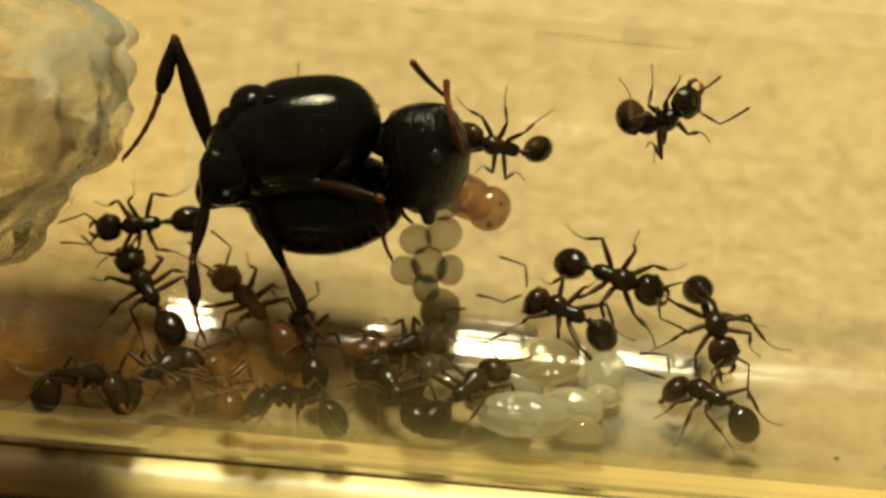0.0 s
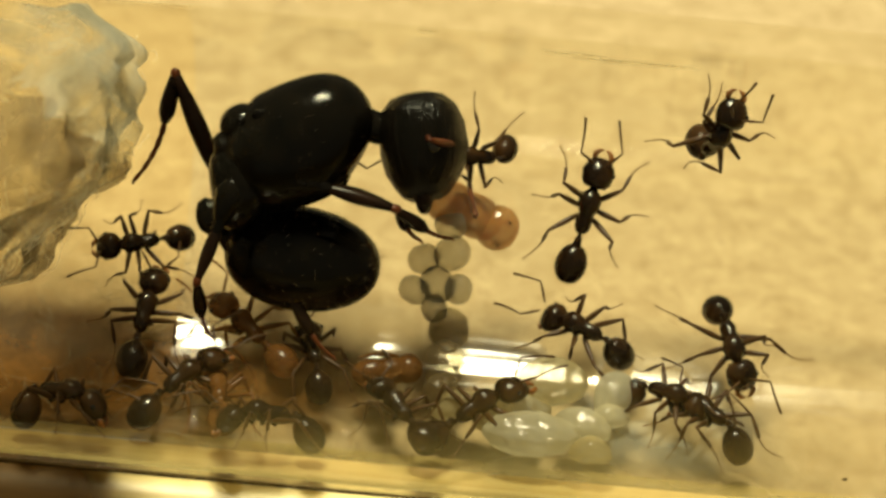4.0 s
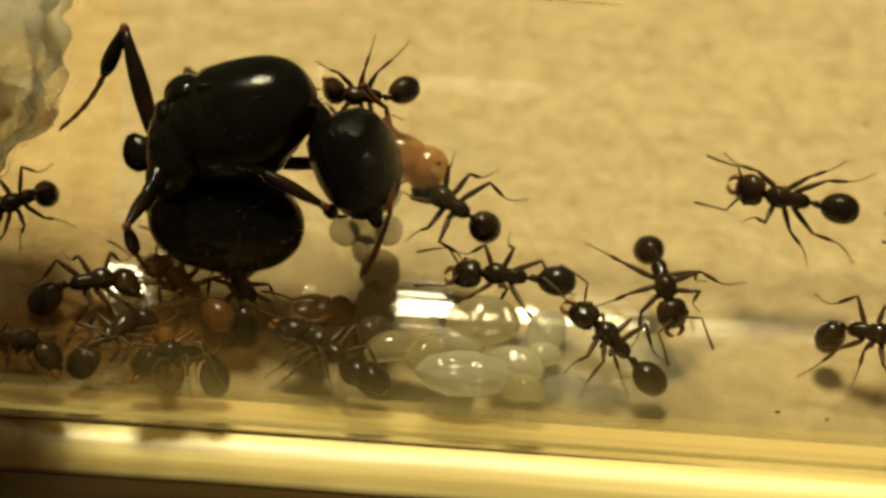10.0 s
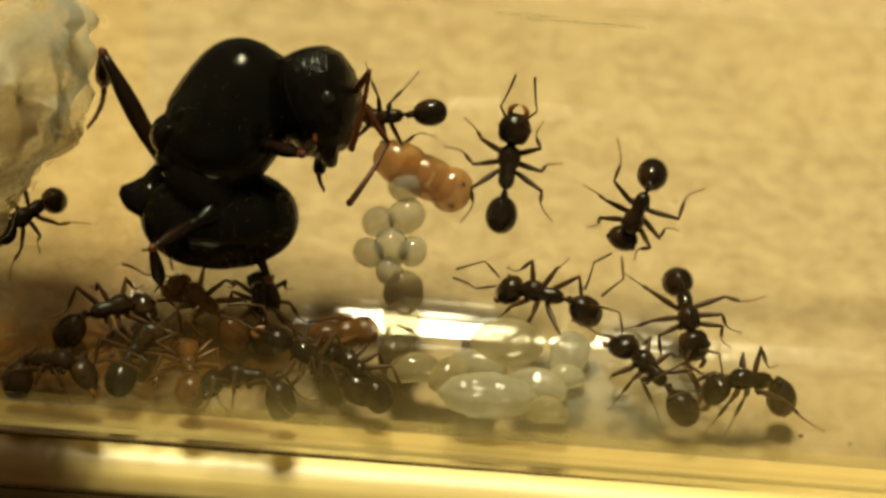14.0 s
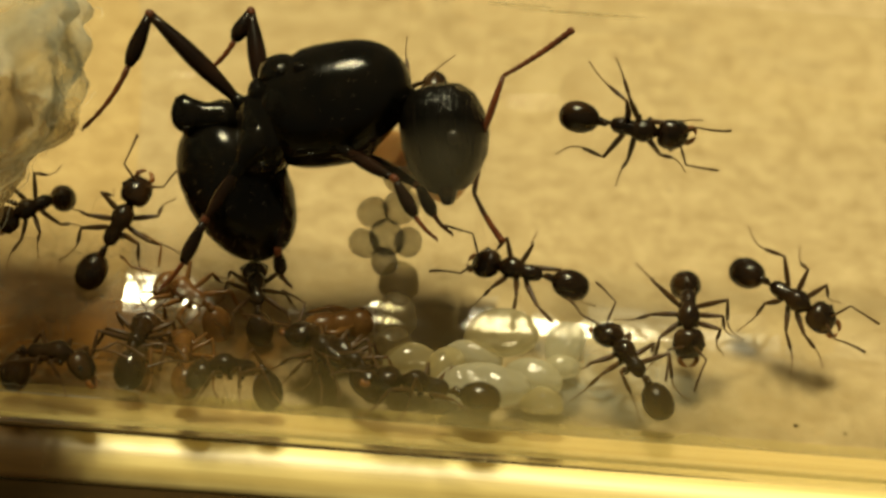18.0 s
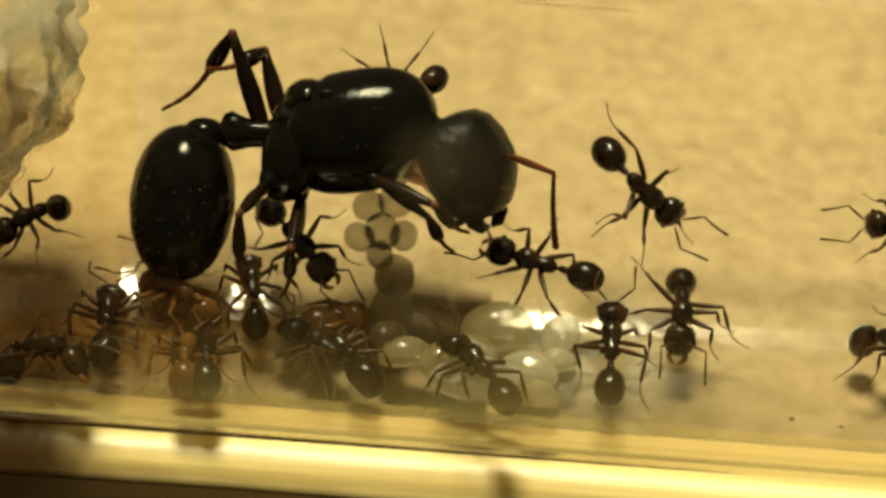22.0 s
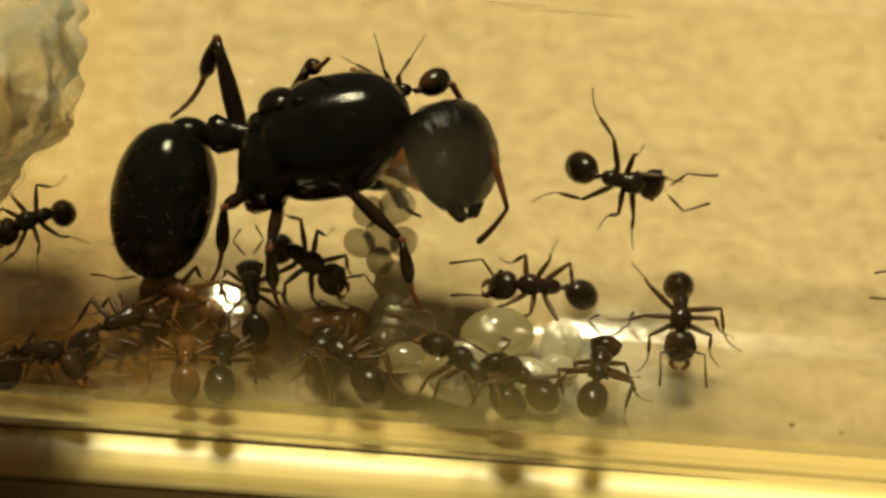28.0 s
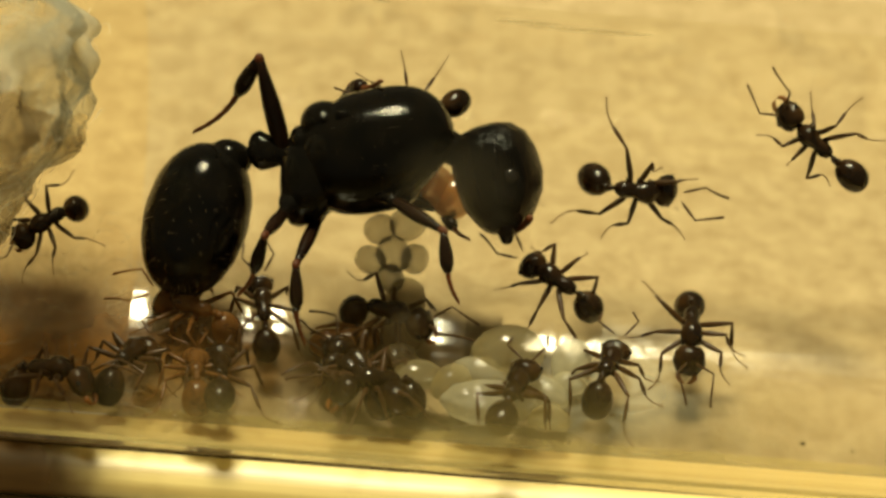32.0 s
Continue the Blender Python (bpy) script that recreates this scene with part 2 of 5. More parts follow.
PUPA = material("pupa_skin", (0.60, 0.27, 0.05), 0.3, (0.80, 0.45, 0.13), 450, subsurface=0.3, translucent=0.5, clear=0.34, bump=0.3, bump_scale=900, depth=0.0003, wet=0.15)
PALE = material("pale_brood", (0.90, 0.84, 0.62), 0.16, (0.98, 0.95, 0.80), 500, translucent=0.6, clear=0.46, bump=0.8, bump_scale=700, depth=0.0005, wet=0.12)
CREAM = material("cream_brood", (0.80, 0.66, 0.34), 0.14, (0.88, 0.80, 0.52), 500, translucent=0.55, clear=0.58, bump=0.5, bump_scale=900, depth=0.0003, wet=0.12)
EGG = material("egg_skin", (0.56, 0.51, 0.38), 0.12, (0.78, 0.73, 0.58), 700, translucent=0.3, clear=0.56, bump=0.25, bump_scale=900, depth=0.0003, wet=0.1)
MURKY = material("murky_brood", (0.30, 0.22, 0.11), 0.2, (0.46, 0.36, 0.2), 400, coat=0.4, translucent=0.4, clear=0.74)
EYE_DARK = material("eye_dark", (0.01, 0.008, 0.006), 0.15)
BOARD = material("tan_board", (0.445, 0.32, 0.157), 0.7, (0.705, 0.55, 0.315), 700, mix=(0.33, 0.67), bump=0.6, bump_scale=2600, spec=0.15, grit=0.8)
# gold light gathered by the tube, painted as a pale streaky colour
STRIP = material("pale_varnish", (0.50, 0.35, 0.095), 0.38, (0.95, 0.79, 0.35), 800, mix=(0.34, 0.62), bump=0.4, bump_scale=900, stretch=(0.03, 1, 1), spec=0.8)
WALNUT = material("dark_table", (0.022, 0.012, 0.0025), 0.75, (0.10, 0.058, 0.014), 170, bump=0.3, bump_scale=600, stretch=(0.06, 1, 1), spec=0.1)
COTTON = material("wet_cotton", (0.40, 0.38, 0.27), 0.6, (0.92, 0.94, 0.88), 150, mix=(0.36, 0.62), translucent=0.5, clear=0.6, spec=0.2, bump=0.5, bump_scale=300, depth=0.0004, grit=0.6, patchy=170)
BROWN_COTTON = material("stained_cotton", (0.26, 0.19, 0.095), 0.6, (0.50, 0.40, 0.24), 220, translucent=0.45, clear=0.5, spec=0.2, patchy=230)
FIBRE = material("cotton_fibre", (0.75, 0.73, 0.62), 0.5, translucent=0.3)
HAIR = material("fine_hair", (0.12, 0.075, 0.03), 0.35)
# brown dirt and shade behind the crowd, both put into this colour
BROWN_FILM = stain("dried_stain", (0.10, 0.042, 0.006), (0.38, 0.185, 0.04), 0.95)
GREY_FILM = stain("dried_drop", (0.42, 0.36, 0.22), (0.6, 0.54, 0.38), 0.12)
MILKY_FILM = stain("moisture_film", (0.62, 0.62, 0.48), (0.85, 0.85, 0.72), 0.4)
EDGE_SHADE = worn_edge("worn_edge", (0.058, 0.027, 0.005), (0.19, 0.097, 0.023))
# haze over the lower tube, put into a yellowish film
HAZE = haze_film("cloudy_smear", (0.36, 0.275, 0.088), (0.56, 0.46, 0.175), 0.62)
# glow of the lower wall, put into a streaky yellow sheet
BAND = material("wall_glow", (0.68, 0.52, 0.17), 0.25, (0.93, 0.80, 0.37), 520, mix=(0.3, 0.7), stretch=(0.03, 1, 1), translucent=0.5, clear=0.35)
STREAK = material("pale_streak", (0.85, 0.80, 0.62), 0.2, translucent=0.5, clear=0.72)
GLASS = glass("tube_glass", (0.985, 0.98, 0.95), gloss_rough=0.12, edge_power=6.0, base=0.1, striae=0.00004)
GLASS_DULL = glass("tube_glass_dull", (0.97, 0.92, 0.78), gloss_rough=0.5, edge_power=8.0, base=0.012)
GLASS_BACK = glass("tube_glass_back", (0.985, 0.98, 0.95), edge_power=4.0, base=0.0)
GLASS_FRONT = glass("tube_glass_front", (0.985, 0.98, 0.95), edge_power=10.0, base=0.0)


# ---- mesh helpers ----
def mesh_of(name, bm, mat, smooth=True):
    data = bpy.data.meshes.new(name)
    bm.normal_update()
    bm.to_mesh(data)
    bm.free()
    for f in data.polygons:
        f.use_smooth = smooth
    data.materials.append(mat)
    return data


def part(name, bm, mat, parent, label="", m=None):
    ob = new(name, mesh_of(name, bm, mat))
    ob.parent = parent
    if m is not None:
        ob.matrix_basis = m
    return tagged(ob, label)


def thing(name, bm, mat, label, category, group="", kind=""):
    return tagged(new(name, mesh_of(name, bm, mat)), label, category, group, kind)


def loft(rings, sides=16, into=None, spin=0.0):
    """A skin over rings (x, half width, half height, z, y) along x, closed at both ends; millimetres."""
    bm = into or bmesh.new()
    loops = []
    for ring in rings:
        x, ry, rz, z, y = (*ring, 0, 0)[:5]
        loops.append([bm.verts.new(((x) * MM, (y + ry * math.cos(2 * math.pi * (i + spin) / sides)) * MM,
                                    (z + rz * math.sin(2 * math.pi * (i + spin) / sides)) * MM)) for i in range(sides)])
    for p, q in zip(loops, loops[1:]):
        for i in range(sides):
            bm.faces.new((p[i], p[(i + 1) % sides], q[(i + 1) % sides], q[i]))
    bm.faces.new(loops[0][::-1])
    bm.faces.new(loops[-1])
    return bm


def egg(length, ry, rz, x0=0.0, steps=12, sides=18, blunt=0.0, into=None, z0=0.0, bow=0.0, y0=0.0, waist=()):
    """An egg-shaped body from x0 to x0 + length; blunt above 0 makes the far end fuller. waist: grooves (place, depth)."""
    rings = []
    for i in range(steps + 1):
        c = math.pi * i / steps
        s = max(math.sin(c), 0.03) ** 0.9
        k = (1 - math.cos(c)) / 2
        s *= 1 + blunt * (k - 0.5)
        for place, depth in waist:
            s *= 1 - depth * math.exp(-((k - place) / 0.035) ** 2)
        rings.append((x0 + length * k, ry * s, rz * s, z0 + bow * math.sin(math.pi * k), y0))
    return loft(rings, sides, into)


def tube_of(points, radii, sides=8, into=None):
    """A tapered limb through the points; millimetres."""
    bm = into or bmesh.new()
    pts = [Vector(p) for p in points]
    loops = []
    for i, p in enumerate(pts):
        d = (pts[min(i + 1, len(pts) - 1)] - pts[max(i - 1, 0)]).normalized()
        side = d.cross(Vector((0.13, 0.97, 0.2))).normalized()
        other = d.cross(side)
        loops.append([bm.verts.new((p + (side * math.cos(2 * math.pi * j / sides) + other * math.sin(2 * math.pi * j / sides)) * radii[i]) * MM)
                      for j in range(sides)])
    for p, q in zip(loops, loops[1:]):
        for j in range(sides):
            bm.faces.new((p[j], p[(j + 1) % sides], q[(j + 1) % sides], q[j]))
    bm.faces.new(loops[0][::-1])
    bm.faces.new(loops[-1])
    return bm


def lumpy(r, seed, rough=0.25, scale=1.0, detail=4, squash=(1, 1, 1)):
    """A knobbly lump with an uneven outline; millimetres."""
    bm = bmesh.new()
    bmesh.ops.create_icosphere(bm, subdivisions=detail, radius=r)
    for v in bm.verts:
        d = v.co.normalized()
        k = 1 + rough * noise.fractal(d * 1.7 * scale + Vector((seed * 7.3, 0, 0)), 1.0, 2.0, 4)
        v.co = Vector((v.co.x * squash[0], v.co.y * squash[1], v.co.z * squash[2])) * k * MM
    return bm


# ---- the board and the tube ----
def slab(x0, x1, y0, y1, z0, z1, worn=0.15):
    """A board with worn front and back edges, along x; millimetres."""
    bm = bmesh.new()
    n = 80
    prof = [(y1, z0), (y0, z0), (y0, z1 - worn), (y0 + worn * 0.3, z1 - worn * 0.3), (y0 + worn, z1), (y1 - worn, z1), (y1, z1 - worn)]
    loops = []
    for i in range(n + 1):
        k = -1 + 2 * i / n
        x = (x0 + x1) / 2 + (x1 - x0) / 2 * (0.12 * k + 0.88 * k ** 3)
        wob = 0.06 * noise.noise(Vector((x * 0.25, 0, 0)))
        loops.append([bm.verts.new((x * MM, (y + (wob if y == prof[1][0] or y < y0 + worn + 0.01 else 0)) * MM, z * MM)) for y, z in prof])
    for p, q in zip(loops, loops[1:]):
        for j in range(len(prof)):
            bm.faces.new((p[j], q[j], q[(j + 1) % len(prof)], p[(j + 1) % len(prof)]))
    bm.faces.new(loops[0])
    bm.faces.new(loops[-1][::-1])
    bmesh.ops.recalc_face_normals(bm, faces=bm.faces)
    return bm


def nosing(y0, y1, z0, z1, r, ends=(-110, 110)):
    """A strip along x whose front edge is rounded off with the radius r; millimetres."""
    bm = bmesh.new()
    prof = [(y1, z0), (y1, z1 - 0.08), (y1 - 0.08, z1)]
    prof += [(y0 + r - r * math.sin(radians(6 * i)), z1 - r + r * math.cos(radians(6 * i))) for i in range(11)]
    prof.append((prof[-1][0], z0))
    loops = [[bm.verts.new((x * MM, (y + 0.07 * noise.noise(Vector((x * 0.2, 5, 0))) * (y < y1 - 0.1)) * MM, z * MM)) for y, z in prof]
             for x in [ends[0]] + [x for x in range(-60, 61) if ends[0] < x < ends[1]] + [ends[1]]]
    for p, q in zip(loops, loops[1:]):
        for j in range(len(prof)):
            k = (j + 1) % len(prof)
            bm.faces.new((p[j], q[j], q[k], p[k]))
    bm.faces.new(loops[0])
    bm.faces.new(loops[-1][::-1])
    bmesh.ops.recalc_face_normals(bm, faces=bm.faces)
    return bm


def build_board():
    ob = thing("ground", slab(-600, 600, -420, 420, -26, -1, 0.8), WALNUT, "dark brown wooden table top", "table", kind="structure")
    board = tagged(new("tan_board"), "flat tan board with faint mottled grain under the tube", "board")
    top = part("panel", slab(-110, 110, -3.16, 85, -1, 0, 0.02), BOARD, board)
    for p in top.data.polygons:
        p.use_smooth = False
    # strip added to carry the light that the tube focuses here
    part("edge_strip", nosing(-6.0, -3.2, -1, 0.12, 2.0), STRIP, board, "pale glossy strip painted as golden light along the board's edge")
    # shade below the strip, painted on as a dark film
    part("worn_edge", nosing(-6.06, -3.24, -0.9, 0.15, 2.0), EDGE_SHADE, board, "dark film painted as shade along the strip's lower edge")
    rng = random.Random(8)
    for a, b, r in ((8.2, 0.6, 0.06), (16.4, 2.6, 0.09), (13.0, -8.3, 0.1), (-11.9, 7.9, 0.06), (12.3, 6.2, 0.05), (9.9, 5.2, 0.04), (14.9, -8.6, 0.07)):
        p = tube_point(a, b)
        e, q = world(EYE), world(p)
        g = e + (q - e) * (e.z / (e.z - q.z))
        part("speck", egg(2.4 * r, r, 0.03, -r, 6, 10, z0=0.004), WALNUT, board, "small dark speck", Matrix.Translation((g.x, g.y, 0)) @ pose(0, 0, 0, 0, 0, rng.uniform(0, 90)))


def arc(r, x0, x1, a0, a1, steps):
    """Part of a cylinder's skin round the tube's axis, from angle to angle, in tube space turned to the world."""
    bm = bmesh.new()
    loops = []
    for x in (x0, x1):
        loop = []
        for i in range(steps + 1):
            a = radians(a0 + (a1 - a0) * i / steps)
            loop.append(bm.verts.new(world(Vector((x, r * math.cos(a), r * math.sin(a))))))
        loops.append(loop)
    for i in range(steps):
        bm.faces.new((loops[0][i], loops[0][i + 1], loops[1][i + 1], loops[1][i]))
    return bm


def build_tube():
    ob = tagged(new("test_tube"), "clear glass test tube lying on a tan board", "test tube")
    sides, x0, x1 = 160, -44.0, 64.0
    for r, far, near, names in ((R_OUT, GLASS_BACK, GLASS_FRONT, ("back_wall", "front_wall")), (R_IN, GLASS, GLASS_FRONT, ("inner_wall", "inner_front"))):
        part(names[0], arc(r, x0 if r == R_OUT else -13.0, x1, 180, 360, sides // 2), far, ob, "clear glass of the tube's far wall")
        part(names[1], arc(r, x0, x1, 0, 180 if r == R_OUT else 106, sides // 2), near, ob, "clear glass of the tube's near wall")
    bm = bmesh.new()
    dome = [[bm.verts.new(world(Vector((x1 + R_OUT * math.sin(e), R_OUT * math.cos(e) * math.cos(2 * math.pi * i / 64), R_OUT * math.cos(e) * math.sin(2 * math.pi * i / 64))))) for i in range(64)]
            for e in [math.pi / 2 * k / 12.2 for k in range(13)]]
    for p, q in zip(dome, dome[1:]):
        for i in range(64):
            bm.faces.new((p[i], p[(i + 1) % 64], q[(i + 1) % 64], q[i]))
    bm.faces.new(dome[-1])
    part("round_end", bm, GLASS_BACK, ob, "rounded closed end of the tube")
    bm = bmesh.new()
    rim = [[bm.verts.new(world(Vector((x0, r * math.cos(2 * math.pi * i / 64), r * math.sin(2 * math.pi * i / 64))))) for i in range(64)] for r in (R_IN, R_OUT)]
    for i in range(64):
        bm.faces.new((rim[0][i], rim[0][(i + 1) % 64], rim[1][(i + 1) % 64], rim[1][i]))
    part("rim", bm, GLASS_BACK, ob)
    # glass dulled left of -13 so the glint ends as the camera sees it
    part("inner_wall", arc(R_IN, x0, -13.0, 180, 360, sides // 2), GLASS_DULL, ob, "duller glass of the far wall beside the cotton")
    part("lower_wall", arc(R_OUT - 0.35, x0, x1, 165, 208, 16), BAND, ob, "sheet painted with the golden glow of the thick lower wall")
    bm = bmesh.new()
    tube_of([TUBE @ Vector((-22 + 0.75 * i, -9.42, 1.7 + 0.04 * math.sin(i * 1.7))) + AXIS for i in range(46)], [0.105 * (1 - i / 45) ** 0.6 + 0.008 for i in range(46)], 8, bm)
    part("scratch", bm, WALNUT, ob, "thin dark line in the glass")
    # white bars added in place of highlights along the tube's top
    for x, y, ln in ((1010, 22, 5.0), (900, 8, 2.6), (640, -30, 0.8)):
        p = on_wall((x - 784) * 0.0215, (365 - y) * 0.0215, -0.5)
        part("streak", egg(ln, 0.05, 0.09, -ln / 2, 10, 8), STREAK, ob, "pale bar standing in for a light streak on the glass", Matrix.Translation(world(p)))
    # films for dirt and shade on the far wall, behind the crowd, and for haze
    for r, x0, x1, a0, a1, film in ((R_IN, -44, 64, 106.2, 180, HAZE), (R_IN + 0.1, -36, 2, 188, 272, BROWN_FILM), (R_IN - 0.05, -3.0, 2.2, 68, 105.5, GREY_FILM), (R_IN - 0.03, 0.5, 12, 196, 252, MILKY_FILM)):
        part("stain", arc(r, x0, x1, a0, a1, 24), film, ob, {GREY_FILM: "faint greyish film on the near glass", BROWN_FILM: "amber-brown film painted for dirt and shade on the glass", HAZE: "cloudy film painted as haze on the near glass"}.get(film, "thin milky film inside the glass"))
    # inner glass and the painted glow sheet cast no shadow
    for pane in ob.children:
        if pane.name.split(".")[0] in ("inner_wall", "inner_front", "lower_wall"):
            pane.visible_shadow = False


def plug_face(y, z):
    """How far the cotton reaches along the tube at that place of its cross-section."""
    back = between([(-9.0, 10.0), (-4.8, 9.5), (-2.6, 3.6), (-0.5, 2.6), (1.6, 0.2), (9.0, 0.0)], y)[0]
    p = Vector((y * 0.33, z * 0.33, 3.7))
    lump = 1.5 * noise.noise(p) + 0.9 * noise.noise(p * 2.3) + 0.25 * noise.noise(p * 4.7)
    return -15.2 + lump - back


def build_cotton():
    plug = tagged(new("cotton_plug"), "damp whitish cotton plug closing the tube beside the nest", "cotton plug")
    rng = random.Random(4)
    n, rad = 110, R_IN - 0.12
    loops = []
    # the face towards the nest, then the side pressed against the glass
    for k in [0.01 + 0.97 * i / 26 for i in range(27)]:
        ring = [(rad * k * math.cos(2 * math.pi * i / n), rad * k * math.sin(2 * math.pi * i / n)) for i in range(n)]
        loops.append([(plug_face(y, z) - 1.3 * max(0, k - 0.8) / 0.18, y, z) for y, z in ring])
    for d in [0.5 * i + 0.045 * i * i for i in range(1, 22)]:
        loops.append([])
        for i in range(n):
            c = 2 * math.pi * i / n
            r = rad - 0.55 + 0.52 * noise.noise(Vector((d * 0.4, 2.6 * math.cos(c), 2.6 * math.sin(c)))) + 0.15 * noise.noise(Vector((d * 1.1, 7 * math.cos(c), 7 * math.sin(c))))
            y, z = r * math.cos(c), r * math.sin(c)
            loops[-1].append((max(plug_face(y, z) - 1.3 - d, -43.5), y, z))
    for lower in (False, True):
        bm = bmesh.new()
        made = [[bm.verts.new(world(Vector(v))) for v in loop] for loop in loops]
        for p, q, lp in zip(made, made[1:], loops):
            for i in range(n):
                x, y, z = lp[i]
                if (y < 2.4 + 2.4 * min(max((-16.8 - x) / 1.5, 0.0), 1.0) + 2.2 * noise.noise(Vector((x * 0.25, y * 0.2, z * 0.3)))) == lower:
                    bm.faces.new((p[i], p[(i + 1) % n], q[(i + 1) % n], q[i]))
        bmesh.ops.delete(bm, geom=[v for v in bm.verts if not v.link_faces], context="VERTS")
        bmesh.ops.recalc_face_normals(bm, faces=bm.faces)
        tuft = part("cotton_tuft", bm, BROWN_COTTON if lower else COTTON, plug, "brown cotton" if lower else "")
        bm = bmesh.new()
        for i in range(150):
            c, k = radians(rng.uniform(90, 270) if lower else rng.uniform(-90, 90)), rng.uniform(0.1, 0.95)
            y, z = rad * k * math.cos(c), rad * k * math.sin(c)
            q = Vector((plug_face(y, z), y, z))
            step = Vector((rng.gauss(0, 0.4), rng.gauss(0, 1), rng.gauss(0, 1))).normalized()
            pts = []
            for j in range(7):
                pts.append(TUBE @ q + AXIS)
                step = (step + 0.6 * Vector((rng.gauss(0, 0.4), rng.gauss(0, 1), rng.gauss(0, 1)))).normalized()
                q = q + step * 0.3
                r = math.hypot(q.y, q.z)
                if r > rad:
                    q.y, q.z = q.y * rad / r, q.z * rad / r
                q.x = min(q.x, plug_face(q.y, q.z) + 0.25)
            tube_of(pts, [0.009] * 7, 4, bm)
        part("fibres", bm, FIBRE, tuft)
    # wisps that have come loose and stick to the far wall before the plug
    bm = bmesh.new()
    for i in range(70):
        x, c, turn = rng.uniform(-19.5, -12.6), rng.uniform(192, 262), rng.uniform(-1.2, 1.2)
        pts = []
        for j in range(9):
            a = radians(c)
            pts.append(world(Vector((x, (R_IN - 0.12) * math.cos(a), (R_IN - 0.12) * math.sin(a)))))
            turn += rng.gauss(0, 0.45)
            x, c = x + 0.3 * math.cos(turn), min(max(c + 2.2 * math.sin(turn), 188), 266)
        tube_of([p / MM for p in pts], [rng.uniform(0.006, 0.013)] * 9, 5, bm)
    part("loose_fibres", bm, STREAK, plug, "loose wisps of cotton on the glass")


# ---- ants ----
def limb(name, length, thick, mat, parent, m, fine=False):
    """A leg joint from its origin along x, swollen in the middle like a thigh."""
    n = 6
    pts = [(length * i / n, 0, 0) for i in range(n + 1)]
    swell = [0.55, 0.9, 1.0, 0.95, 0.8, 0.65, 0.5] if not fine else [0.5, 0.75, 0.95, 0.95, 0.85, 0.7, 0.6]
    return part(name, tube_of(pts, [thick * s for s in swell], 8), mat, parent, m=m)


def shin(name, length, thick, mat, parent, m, bend=20.0, foot=None, share=0.55):
    """Tibia, thickest towards its end, and the thin jointed tarsus that bends away from it, with two claws."""
    a = radians(bend)
    split = length * share
    pts = [(split * i / 5, 0, 0) for i in range(6)]
    tibia = part(name, tube_of(pts, [thick * k for k in ((0.5, 0.75, 1.0, 1.15, 1.1, 0.6) if foot else (0.5, 0.7, 0.95, 1.0, 0.95, 0.7))], 10), mat, parent, m=m)
    pts, rad = [(split, 0, 0)], [thick * 0.35]
    for i in range(1, 6):
        for k in (0.7, 1.0):
            d = (length - split) * (i - 1 + k) / 5
            c = a * (i - 1 + k) / 5
            pts.append((split + d * math.cos(c), 0, d * math.sin(c)))
            rad.append(thick * (0.42 - 0.03 * i) * (1.15 if k < 1 else 0.8))
    bm = tube_of(pts, rad, 8)
    tip = Vector(pts[-1])
    for s in (-1, 1):
        tube_of([tip, tip + Vector((0.08, 0.05 * s, 0.0)), tip + Vector((0.12, 0.07 * s, -0.05))], [thick * 0.2, thick * 0.15, thick * 0.05], 5, bm)
    if not foot:
        # workers: tibia and tarsus are one small mesh
        other = bmesh.new()
        other.from_mesh(tibia.data)
        bm.to_mesh(tibia.data)
        feet = len(tibia.data.polygons)
        whole = bmesh.new()
        whole.from_mesh(tibia.data)
        spare = bpy.data.meshes.new(name)
        other.to_mesh(spare)
        whole.from_mesh(spare)
        whole.to_mesh(tibia.data)
        tibia.data.materials.append(FOOT if mat is LEG else mat)
        for f in tibia.data.polygons[:feet]:
            f.material_index = 1
        for f in tibia.data.polygons:
            f.use_smooth = True
        for b in (bm, other, whole):
            b.free()
        bpy.data.meshes.remove(spare)
    else:
        part("tarsus", bm, foot, tibia, "reddish jointed foot")
    return tibia


def funiculus(length, thick, mat, parent, m, bend=-25.0):
    """The outer part of the antenna: eleven small beads that thicken to the tip."""
    bm = bmesh.new()
    a = 0.0
    p = Vector((0, 0, 0))
    step = length / 11
    pts, rad = [p.copy()], [thick * 0.5]
    for i in range(11):
        a += radians(bend) / 11
        d = Vector((math.cos(a), 0, math.sin(a)))
        for k, s in ((0.5, 1.0), (1.0, 0.72)):
            pts.append(p + d * step * k)
            rad.append(thick * s * (0.75 + 0.5 * i / 10))
        p = p + d * step
    tube_of(pts, rad, 8, bm)
    return part("funiculus", bm, mat, parent, m=m)


THIGH, SHANK = (1.12, 1.15, 1.42), (1.62, 1.8, 2.25)            # lengths of thigh, and of shank with foot
STANCE = ((2.15, 1.55), (0.3, 2.4), (-2.2, 1.9))              # where the feet stand, ahead and aside
HIPS = ((0.62, 62, 24), (0.25, 84, 20), (-0.12, 122, 24))      # place along the body, reach, rise of the thigh


